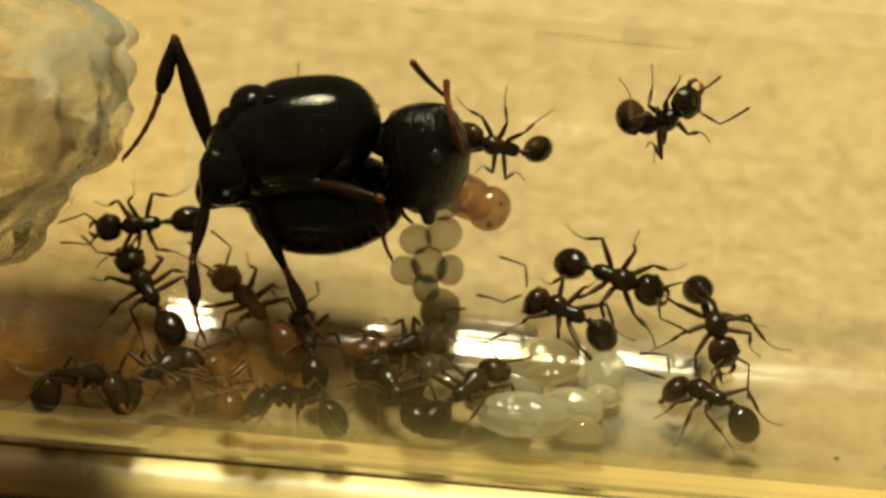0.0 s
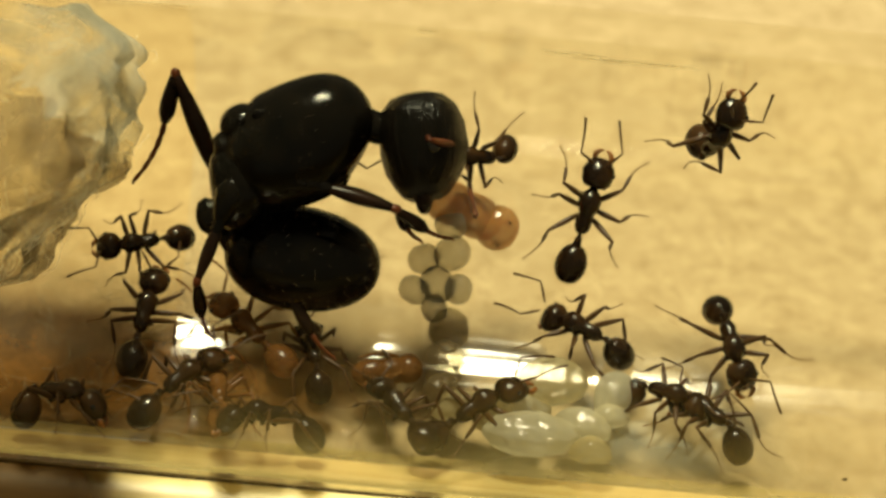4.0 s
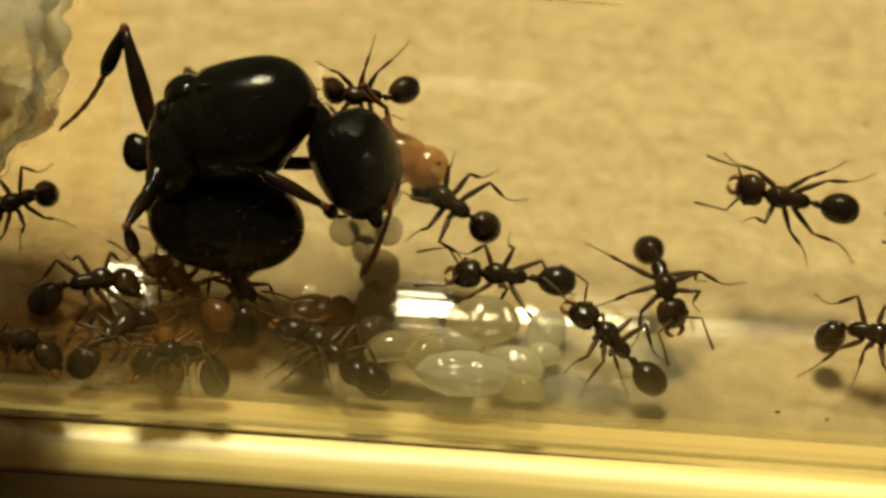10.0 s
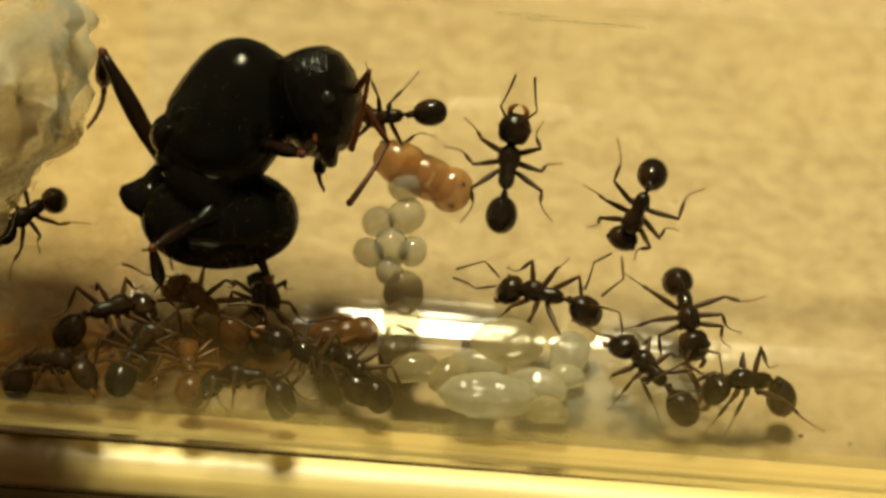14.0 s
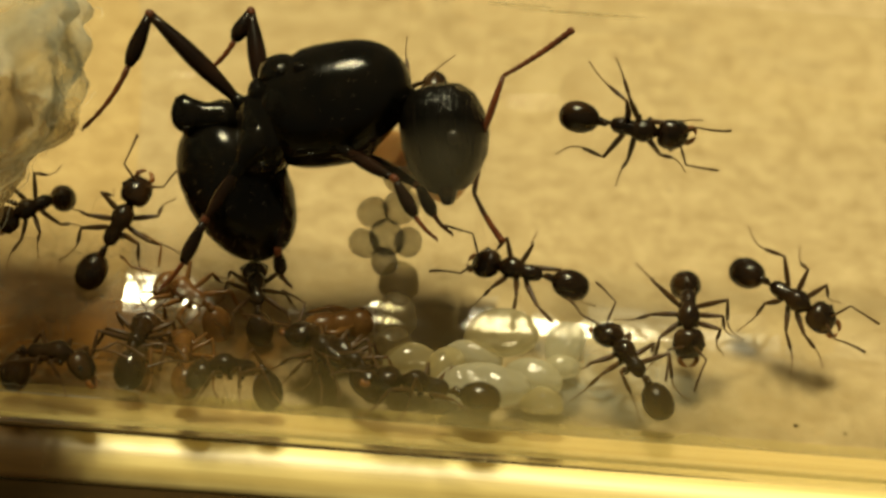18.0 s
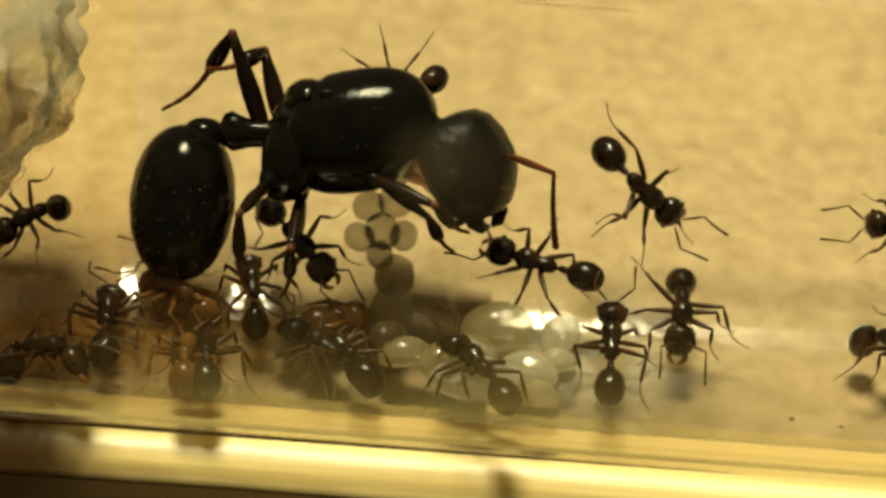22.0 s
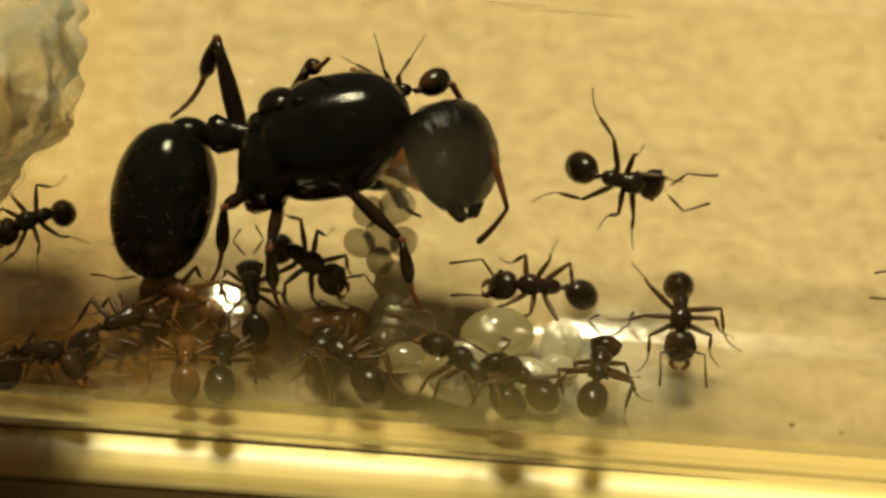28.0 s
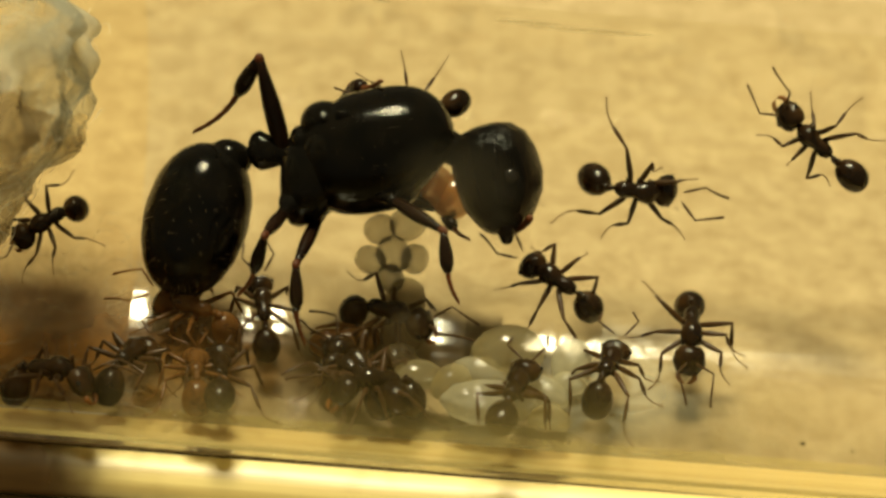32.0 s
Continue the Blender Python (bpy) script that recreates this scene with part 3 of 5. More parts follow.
def build_worker(name, body, legs, label):
    ant = tagged(new(name), label, "ant", "worker ants in the tube")
    part("mesosoma", loft([(-0.82, 0.12, 0.12, -0.05), (-0.76, 0.22, 0.24, -0.03), (-0.6, 0.31, 0.31, 0.0), (-0.38, 0.35, 0.35, 0.0), (-0.1, 0.30, 0.32, 0.02), (0.05, 0.32, 0.33, 0.03),
                           (0.28, 0.43, 0.42, 0.08), (0.55, 0.48, 0.45, 0.08), (0.75, 0.44, 0.40, 0.06), (0.92, 0.33, 0.31, 0.03), (1.02, 0.22, 0.22, 0.0), (1.15, 0.12, 0.12, 0.0)]), body, ant)
    part("petiole", loft([(-1.22, 0.08, 0.08, -0.08), (-1.1, 0.16, 0.2, 0.02), (-1.0, 0.14, 0.18, 0.02), (-0.88, 0.08, 0.09, -0.07), (-0.76, 0.07, 0.08, -0.08)], 12), body, ant)
    gaster = part("gaster", egg(1.66, 0.66, 0.63, -1.72, blunt=-0.12, waist=((0.42, 0.02), (0.25, 0.02))), body, ant, m=pose(-1.2 * MM, 0, -0.05 * MM))
    part("postpetiole", egg(0.34, 0.18, 0.2, -0.2, 8, 12), body, gaster)
    head = part("head", loft([(0.0, 0.2, 0.16), (0.06, 0.45, 0.34, 0.0), (0.25, 0.6, 0.46), (0.55, 0.655, 0.5), (0.85, 0.62, 0.45, -0.02), (1.08, 0.5, 0.34, -0.04), (1.22, 0.36, 0.2, -0.06), (1.26, 0.2, 0.1, -0.06)], 20),
                body, ant, m=pose(1.12 * MM, 0, 0.02 * MM, 0, 14, 0))
    for s in (-1, 1):
        part("eye", egg(0.22, 0.09, 0.11, 0.55, 6, 10, y0=0.60 * s, z0=0.14), EYE_DARK, head)
        part("mandible", tube_of([(1.16, 0.32 * s, -0.08), (1.38, 0.34 * s, -0.12), (1.55, 0.22 * s, -0.14), (1.62, 0.05 * s, -0.14)], [0.1, 0.12, 0.09, 0.03], 8), JAW if body is BROWN else body, head)
        scape = limb("scape", 0.95, 0.06, legs, ant, pose(2.05 * MM, 0.2 * s * MM, 0.1 * MM, 0, -18, 55 * s), True)
        scape["side"] = s
        funiculus(1.4, 0.055, legs, scape, pose(0.93 * MM, 0, 0, 0, 12, -60 * s))
    for k, (x, turn, rise) in enumerate(HIPS):
        for s in (-1, 1):
            part("coxa", egg(0.42, 0.13, 0.14, -0.05, 6, 10), body, ant, m=pose(x * MM, 0.16 * s * MM, -0.2 * MM, 0, 35, turn * s))
            femur = limb("femur", THIGH[k] + 0.03, 0.125, legs, ant, pose(x * MM, 0.3 * s * MM, -0.25 * MM, 0, -rise, turn * s))
            femur["leg"], femur["side"] = k, s
            shin("tibia", SHANK[k], 0.085, legs, femur, pose(THIGH[k] * MM, 0, 0, 0, 60, 0), 34, share=0.47)
    return ant


def span(curl):
    """Where head and gaster of a worker lie along its body when it curls up by that many degrees."""
    return 1.12 + 0.62 * math.cos(radians(14 + curl * 0.5)), -1.2 - 0.88 * math.cos(radians(curl))


def ant_pose(h, g, size):
    """The pose of a worker whose head and gaster are seen at h and g on the tube's wall, and how far it curls up."""
    h, g = [(p[0], max(p[1], (-7.12 - p[0] * math.sin(LEAN)) / math.cos(LEAN))) for p in (h, g)]
    a, b = (h[0] + g[0]) / 2, (h[1] + g[1]) / 2
    heap = math.exp(-((a - 3.0) / 3.2) ** 4) * min(max((-4.3 - b) / 1.0, 0.0), 1.0)      # on top of the brood pile
    top, end = on_wall(*h, size + 1.0 * heap), on_wall(*g, size + 1.0 * heap)
    mean, drop = (top.z + end.z) / 2, top.z - end.z
    p = tube_point(*h, mean) - tube_point(*g, mean)
    flat = p.length / size
    full = span(0)[0] - span(0)[1]
    sign = 1 if drop >= 0 else -1
    need = math.sqrt(max(full ** 2 - flat ** 2, 0)) * size
    drop = sign * min(need, max(abs(drop), 0.15 * size) + 0.45 * size)
    top, end = tube_point(*h, mean + drop / 2), tube_point(*g, mean - drop / 2)
    x = top - end
    d = x.length / size
    x.normalize()
    curl = 0.0
    while curl < 75 and span(curl)[0] - span(curl)[1] > d + 0.02:
        curl += 1.0
    front, back = span(curl)
    mid = (top + end) / 2
    up = Vector((0, -mid.y, -mid.z)).normalized()
    up = (up - x * up.dot(x)).normalized()
    m = (TUBE @ Matrix((x, up.cross(x), up)).transposed()).to_4x4()
    m.translation = world(mid - x * (front + back) / 2 * size + up * 0.006 * curl * size)
    return m, curl


# where single feet were set down: for an ant, the leg and side, rows of (seconds, right, up)
FEET = {
    "a": {
        (0, 1): [(0, 7.56, 7.93), (1, 7.59, 7.88), (2, 7.62, 7.87), (3, 7.82, 7.92), (6, 12.83, 0.48)],
        (1, 1): [(0, 5.78, 6.54), (1, 5.39, 6.28), (2, 5.66, 6.45), (3, 4.62, 6.21), (6, 12.12, 2.61)],
        (2, 1): [(0, 4.57, 6.01), (1, 4.57, 5.4), (2, 4.53, 4.95), (6, 9.53, 7.41), (7, 12.78, 0.7)],
        (0, -1): [(0, 8.38, 3.42), (1, 8.3, 3.44), (2, 8.22, 3.36), (3, 8.96, 4.47), (6, 9.45, -0.23)],
        (1, -1): [(0, 5.89, 2.6), (1, 6.1, 2.45), (2, 5.95, 2.65), (3, 8.78, 3.23), (6, 8.14, -0.05)],
        (2, -1): [(0, 5.64, 3.42), (1, 5, 3.62), (2, 5.31, 3.53), (3, 8.42, 2.59), (6, 7.61, 3.75), (7, 8.1, 0.2)],
    },
    "b": {
        (1, -1): [(3, 5.16, -0.54), (6, 4.84, 1.72), (7, 5.79, 3.29), (8, 5.75, 3.32), (9, 4.3, 5.43)],
        (0, -1): [(3, 4.8, 2.77), (6, 4.13, 4.64), (7, 3.3, 4), (8, 3.06, 4.13), (9, 1.64, 5.29)],
        (0, 1): [(3, 1.43, 2.66), (6, 1.92, 3.5), (7, 0.17, 2.69), (8, 1.03, 4.92), (9, -0.39, 6.6)],
        (1, 1): [(3, 1.78, 0.28), (6, 1.11, 2.5), (7, 0.64, 2.23), (8, 1.03, 2.47), (9, -0.32, 3.65)],
        (2, -1): [(6, 3.77, -1.05), (7, 4.26, -1.32), (8, 6.11, 0.58), (9, 5.9, 0.81)],
        (2, 1): [(8, 0.39, -1.02), (9, 0.93, 0.81)],
    },
    "c": {
        (1, 1): [(16, 3.91, 5.62), (17, 5.87, 6.05), (18, 6.01, 6.01), (19, 9.11, 2.29), (20, 9.35, 1.5), (21, 9.89, 0.18), (22, 8.7, 1.26), (23, 8.88, 1.09), (24, 7.79, 1.57), (25, 4.77, 2.48), (28, 7.4, 2.35), (29, 7.55, 2.43), (30, 7.6, 2.35), (31, 7.75, 2.32), (32, 7.62, 2.19)],
        (2, 1): [(16, 2.74, 5.71), (17, 2.53, 5.31), (18, 5.15, 5.49), (19, 5.64, 4.76), (20, 5.41, 4.97), (21, 5.38, 4.99), (22, 5.36, 4.95), (23, 5.41, 4.99), (24, 5.32, 4.95), (25, 5.34, 4.99), (28, 5.32, 4.87), (29, 5.43, 4.86), (30, 5.43, 4.95), (31, 5.45, 4.92), (32, 5.49, 4.88)],
        (0, -1): [(16, 5.56, 3.15), (17, 7.82, 2.45), (18, 8.75, 1.37), (19, 9.54, -2.05), (20, 9.83, -2.18), (22, 7.31, -2.42), (23, 7.14, -1.38), (25, 8.03, 0.22), (28, 6.96, -1.64), (29, 7.34, -1.21), (30, 4.78, -0.6), (31, 5.15, -0.28), (32, 8.49, -0.54)],
        (2, -1): [(16, 3.7, -1.53), (17, 3.35, 1.8), (18, 3.89, 2.02), (19, 4.34, 1.42), (20, 4.5, 0.29), (21, 5.68, -1.16), (22, 5.58, -0.9), (23, 4.67, -1.17), (24, 4.97, -0.47), (25, 4.77, -0.12), (28, 2.41, 0.01), (29, 3.35, 0.74), (30, 3.56, 1.7), (31, 3.5, 1.67), (32, 3.41, 0.02)],
        (1, -1): [(16, 4.69, 2.24), (17, 5.87, 0.84), (18, 6.14, 0.81), (19, 6.29, -1.31), (20, 7.53, -1.84), (21, 6.46, -2.33), (22, 5.45, -1.34), (23, 6.92, -1.3), (24, 6.27, -1.68), (25, 5.34, -0.56), (28, 5.66, -0.86), (29, 5.51, -1.12), (30, 5.56, -1.03), (31, 5.71, -1.58), (32, 5.32, -0.54)],
        (0, 1): [(18, 9.4, 3.32), (19, 9.97, 0.94), (20, 10.13, 0.42), (21, 9.37, -1.29), (22, 9.65, -2.2), (23, 8.36, -1.95), (24, 8.44, -0.29), (25, 9.33, 1.52), (28, 8.83, 0.96), (29, 8.2, 0.61), (30, 8.33, 0.83), (31, 7.97, 1.24), (32, 8.96, 1.75)],
    },
    "d": {
        (1, -1): [(10, 16.12, 1.49), (11, 8.55, 2.21), (12, 7.82, 3.82), (13, 8.39, 3.78), (16, 5.99, -1.98), (17, 10.6, -5.4), (18, 12.8, -6.36), (19, 13.68, -6.66)],
        (2, -1): [(10, 17.19, 0.86), (11, 10.65, 1.87), (12, 8.41, 3.82), (16, 4.38, -1.59), (19, 12.6, -5.44)],
        (1, 1): [(10, 14.31, -3.15), (11, 6.74, -2.28), (12, 4.74, -1.31), (13, 7.51, -0.28), (16, 8.53, 0.75), (17, 11.09, -1.49), (18, 13.19, -1.48), (19, 14.7, -2.76)],
        (2, 1): [(10, 16.21, -2.91), (11, 11.87, -2.53), (12, 8.55, -0.82), (13, 8.24, -1.5), (16, 7.55, 1.58), (17, 9.87, 1.2), (18, 11.23, -0.75), (19, 12.6, -1.78)],
        (0, 1): [(11, 5.52, -0.57), (12, 3.91, 2.11), (13, 4.73, -1.16)],
        (0, -1): [(16, 8.77, -1.84), (17, 12.07, -4.42), (18, 14.41, -6.85), (19, 15.05, -7.15)],
    },
    "f": {
        (2, 1): [(0, 11.25, -4.2), (3, 12, -3.9), (13, 11.7, -3.1), (16, 11.4, -2.8), (18, 11, -5), (20, 10.65, -6.3), (22, 11.4, -5.6), (32, 10.9, -5.4)],
    },
    "g": {
        (2, 1): [(0, 5, -6.7), (32, 5.1, -6.4)],
        (2, -1): [(0, 5.3, -3.9), (32, 5.35, -3.6)],
        (1, 1): [(0, 2.4, -4.6), (32, 2, -5)],
    },
}


def on_glass(p):
    """The place on the tube's inner wall nearest to a point of the world, in tube space."""
    q = TUBE.transposed() @ (p / MM - AXIS)
    k = (R_IN - 0.06) / max(math.hypot(q.y, q.z), 0.5)
    return Vector((q.x, q.y * k, q.z * k))


def stride(femur, own, size, rng, seen=()):
    """Key one leg: its foot stands on the glass until the body has gone on too far, then it steps."""
    k, s = femur["leg"], femur["side"]
    tibia = femur.children[0]
    hip = Vector((HIPS[k][0], 0.3 * s, -0.25))
    rest = Vector((STANCE[k][0] + rng.uniform(-0.5, 0.5), (STANCE[k][1] + rng.uniform(-0.4, 0.35)) * s, -1.0))
    split = SHANK[k] * 0.47
    a = radians(34)
    tip = Vector((split + (SHANK[k] - split) * math.cos(a), (SHANK[k] - split) * math.sin(a)))
    l1, l2, lean = THIGH[k], tip.length, math.atan2(tip.y, tip.x)
    wide = rng.uniform(0.35, 1.1)
    aim = rng.uniform(-0.5, 0.5)
    parity = (k + (s > 0)) % 2
    still = len(seen) > 1 and seen[0][0] == 0 and seen[-1][0] == 32
    ideal = [on_glass(m @ (rest * (MM * size))) for t, m in own]
    foot = ideal[0]
    thigh, shank = [], []
    for i, (t, m) in enumerate(own):
        off = (foot - ideal[i]).length / size
        after = [r for r in seen if r[0] >= t]
        before = [r for r in seen if r[0] <= t]
        if before and after and (after[0][0] - before[-1][0] < 1.6 or still):
            foot = on_wall(*between(seen, t), 0.06)
        elif off > 1.15 or (off > 0.6 and i % 2 == parity):
            foot = ideal[min(i + 1, len(own) - 1)]
        f = (m.inverted() @ world(foot)) / (MM * size)
        d = f - hip
        far = min(max(d.length, abs(l1 - l2) + 0.12), (l1 + l2) * 0.98)
        u = d.normalized()
        pole = Vector((aim, wide * s, 1.0))
        n = (pole - u * pole.dot(u)).normalized()
        c = (l1 * l1 - l2 * l2 + far * far) / (2 * far)
        bend = u * c + n * math.sqrt(max(l1 * l1 - c * c, 0.0))
        x = bend.normalized()
        z = (n - x * n.dot(x)).normalized()
        mt = Matrix((x, z.cross(x), z)).transposed().to_4x4()
        mt.translation = hip * MM
        v = (u * far - bend).normalized()
        w = (n - v * n.dot(v)).normalized()
        x2, z2 = v * math.cos(lean) - w * math.sin(lean), v * math.sin(lean) + w * math.cos(lean)
        ms = Matrix((x2, z2.cross(x2), z2)).transposed().to_4x4()
        ms.translation = (hip + bend) * MM
        thigh.append((t, mt))
        shank.append((t, mt.inverted() @ ms))
    walk(femur, thigh)
    walk(tibia, shank)


def creep(ant, rows, size=1.0, seed=0, feet={}):
    """Key a worker along rows of (seconds, head right, head up, gaster right, gaster up)."""
    rng = random.Random(seed)
    ant.scale = (size, size, size)
    steps = [i * 0.25 for i in range(129)]
    times = sorted({r[0] for r in rows} | set(steps))
    keyed, own = [], []
    for t in times:
        v = between(rows, t)
        m, curl = ant_pose(v[:2], v[2:], size)
        keyed.append((t, m, curl))
        own.append((t, m.copy()))
    walk(ant, [(t, m) for t, m, c in keyed])
    parts = {"femur": [], "scape": [], "gaster": [], "head": []}
    for o in ant.children:
        kind = o.name.split(".")[0]
        if kind in parts:
            parts[kind].append(o)
    base = parts["gaster"][0].matrix_basis.copy()
    walk(parts["gaster"][0], [(t, base @ pose(0, 0, 0, 0, -c, 0)) for t, m, c in keyed])
    hbase = parts["head"][0].matrix_basis.copy()
    walk(parts["head"][0], [(t, hbase @ pose(0, 0, 0, 0, c * 0.5, 6 * math.sin(t * 1.9 + seed))) for t, m, c in keyed])
    for o in parts["femur"]:
        stride(o, own, size, rng, feet.get((o["leg"], o["side"]), ()))
    for o in parts["scape"]:
        b = o.matrix_basis.copy()
        s = o["side"]
        q = rng.uniform(0, 6)
        walk(o, [(t, b @ pose(0, 0, 0, 0, 8 * math.sin(1.3 * t + q), s * (16 * math.sin(2.1 * t + q) - 8))) for t in steps[::2]])


# ---- the queen ----
def hairs(a, b, n, rng):
    """Short bristles standing off an egg-shaped body with the half axes a and b."""
    bm = bmesh.new()
    for i in range(n):
        d = Vector((rng.gauss(0, 1), rng.gauss(0, 1), rng.gauss(0, 1))).normalized()
        p = Vector((d.x * a, d.y * b, d.z * b)) * 0.97
        out = Vector((d.x / a, d.y / b, d.z / b)).normalized()
        lean = Vector((0.5, rng.uniform(-0.3, 0.3), rng.uniform(-0.3, 0.3)))
        ln = rng.uniform(0.16, 0.34)
        tube_of([p, p + (out + lean * 0.4) * ln * 0.6, p + (out + lean) * ln], [0.007, 0.005, 0.002], 4, bm)
    return bm



QUEEN_W, GASTER_W = -4.1, -6.0            # depth of the thorax and of the gaster that is tucked under it


def depth(a, b, r, deep=QUEEN_W):
    """How deep in the tube a body of the half thickness r may lie at the seen place (a, b)."""
    c = min(abs(tube_point(a, b).y) + 0.8, 7.6)
    return max(deep, r - math.sqrt(8.2 ** 2 - c * c))


QUEEN_HIPS = {"hind_near": (-3.4, -1.5, -1.4, 5.6, 5.3), "hind_far": (-2.8, -1.0, -1.4, 4.2, 3.2), "mid_far": (-3.5, -2.2, 0.9, 2.9, 3.2),
              "mid_near": (-2.2, -2.2, -0.9, 3.7, 3.1), "fore_near": (0.1, -1.85, 1.1, 3.5, 2.8), "fore_far": (0.4, -1.8, -1.3, 3.2, 2.5)}


HEAD_ROLL = [(0, 0), (17, 0), (20, 10), (22, 35), (23, 60), (24, 75), (25, 75), (28, 25), (29, 5), (32, 0)]      # seconds, degrees


def build_queen():
    q = tagged(new("queen_ant"), "large glossy black queen ant with reddish legs standing over the brood", "queen ant")
    rings = []
    for k in range(45):
        x = -3.12 + 6.2 * (1 - math.cos(math.pi * k / 44)) / 2
        f = max(1 - abs(x / 3.15) ** 2.7, 0.012) ** 0.5
        top = (2.36 + 0.07 * x) * f * (1 - 0.05 * math.exp(-((x + 1.62) / 0.16) ** 2))
        low = (2.55 - 0.07 * x - 1.2 * max(0.0, (x - 0.6) / 2.5) ** 1.5) * f
        rings.append((x, 2.05 * f, (top + low) / 2, (top - low) / 2 - 0.05 + 0.05 * x))
    meso = part("mesosoma", loft(rings, 44), BLACK, q)
    part("propodeum", loft([(-3.85, 0.3, 0.5, -1.5), (-3.75, 0.7, 1.1, -1.45), (-3.5, 1.05, 1.6, -1.3), (-3.1, 1.3, 1.78, -1.2), (-2.5, 1.45, 1.75, -1.15), (-2.0, 1.3, 1.45, -1.1), (-1.7, 0.7, 0.8, -1.2)], 28), BLACK, meso)
    part("scutellum", egg(1.9, 1.25, 0.9, -2.95, 14, 24, z0=1.02), BLACK, meso)
    part("metanotum", egg(0.9, 0.95, 0.65, -3.4, 12, 20, z0=0.35), BLACK, meso)
    part("pleuron", egg(3.0, 1.5, 0.8, -2.3, 14, 24, z0=-1.75), BLACK, meso)
    part("sternum", egg(2.0, 1.15, 0.75, -0.3, 14, 24, z0=-1.65), BLACK, meso)
    part("neck", loft([(-0.8, 0.5, 0.5), (-0.3, 0.55, 0.6), (0.3, 0.58, 0.64), (0.8, 0.58, 0.64), (1.3, 0.5, 0.5)], 24), BLACK, q)
    for s in (-1, 1):
        part("wing_scar", egg(0.6, 0.1, 0.2, -1.5, 8, 12, y0=1.55 * s, z0=1.22), RIDGED, meso, "rough scar where a wing was shed")
        part("wing_scar", egg(0.4, 0.1, 0.15, -2.2, 8, 12, y0=1.35 * s, z0=1.15), RIDGED, meso)
    part("petiole", loft([(-0.7, 0.25, 0.25, 0.1), (-0.58, 0.42, 0.5, 0.14), (-0.35, 0.54, 0.76, 0.18), (0.0, 0.55, 0.8, 0.2), (0.3, 0.5, 0.66, 0.08), (0.75, 0.48, 0.56, -0.1), (1.3, 0.52, 0.6, -0.25), (1.8, 0.52, 0.58, -0.4)], 24), BLACK, q)
    gaster = part("gaster", egg(6.3, 2.08, 2.12, -3.15, 28, 40, blunt=-0.06, waist=((0.40, 0.014), (0.60, 0.014), (0.76, 0.014))), BLACK, q)
    part("postpetiole", egg(1.5, 0.82, 0.92, -3.5, 12, 20, z0=0.6), BLACK, gaster)
    head = part("head", loft([(-2.15, 0.7, 0.5, 0), (-2.0, 1.4, 1.05, 0), (-1.55, 1.88, 1.5, 0.02), (-0.8, 2.1, 1.72, 0.05), (0.1, 2.13, 1.76, 0.05), (0.9, 1.98, 1.6, 0.0),
                              (1.5, 1.68, 1.25, -0.06), (1.9, 1.3, 0.95, -0.1), (2.12, 0.75, 0.6, -0.12)], 36), RIDGED, q)
    for s in (-1, 1):
        part("eye", egg(0.6, 0.16, 0.28, -0.2, 8, 14, y0=2.02 * s, z0=0.45), EYE_DARK, head)
        part("mandible", tube_of([(1.65, 0.95 * s, -0.15), (2.1, 0.95 * s, -0.22), (2.4, 0.6 * s, -0.26), (2.48, 0.15 * s, -0.26)], [0.34, 0.36, 0.26, 0.1], 10), BLACK_LEG, head)
    rng = random.Random(12)
    for owner, a, b, n in ((gaster, 3.1, 2.05, 320), (head, 2.0, 1.75, 200), (meso, 2.6, 2.1, 160)):
        part("hairs", hairs(a, b, n, rng), HAIR, owner, "fine brown hairs")
    for name, (x, z, w, lf, lt) in QUEEN_HIPS.items():
        hind = "hind" in name
        thick = 0.38 if hind else 0.28
        f = part("femur", tube_of([(lf * i / 9, 0, 0) for i in range(10)], [thick * k for k in (0.42, 0.5, 0.68, 0.88, 1.0, 1.02, 0.95, 0.8, 0.6, 0.46)], 12), BLACK_LEG, q)
        part("knee", egg(0.5, 0.2 if hind else 0.17, 0.2 if hind else 0.17, lf - 0.3, 8, 12), ANTENNA, f, "reddish knee joint")
        s = shin("tibia", lt, 0.31 if hind else 0.25, BLACK_LEG, q, None, 14, RED_LEG, 0.42 if hind else 0.58)
        c = part("coxa", loft([(-1.5, 0.3, 0.3), (-1.3, 0.5, 0.54), (-0.8, 0.6, 0.64), (-0.2, 0.5, 0.52), (0.2, 0.33, 0.35), (0.38, 0.24, 0.26), (0.5, 0.27, 0.28), (0.8, 0.24, 0.25), (0.95, 0.12, 0.12)], 18), BLACK, q)
        f["limb"] = s["limb"] = c["limb"] = name
    for name in ("antenna_near", "antenna_far"):
        f = limb("scape", 2.5, 0.16, ANTENNA, q, None, True)
        s = funiculus(3.3, 0.13, ANTENNA, q, None, 10)
        f["limb"] = s["limb"] = name
    return q


def flat_pose(p, angle):
    """A pose in the plane of the view: x along the angle, z across it, p in tube space."""
    a = radians(angle) + LEAN
    x = Vector((math.cos(a), math.sin(a), 0))
    z = Vector((-math.sin(a), math.cos(a), 0))
    m = (TUBE @ Matrix((x, z.cross(x), z)).transposed()).to_4x4()
    m.translation = world(p)
    return m


def bone_pose(p, q):
    """x from p to q, in tube space."""
    x = (q - p).normalized()
    z = Vector((0, 0, 1)).cross(x)
    z = z.normalized() if z.length > 0.05 else Vector((0, 1, 0))
    if z.y < 0:
        z = -z
    y = z.cross(x).normalized()
    m = (TUBE @ Matrix((x, y, x.cross(y))).transposed()).to_4x4()
    m.translation = world(p)
    return m


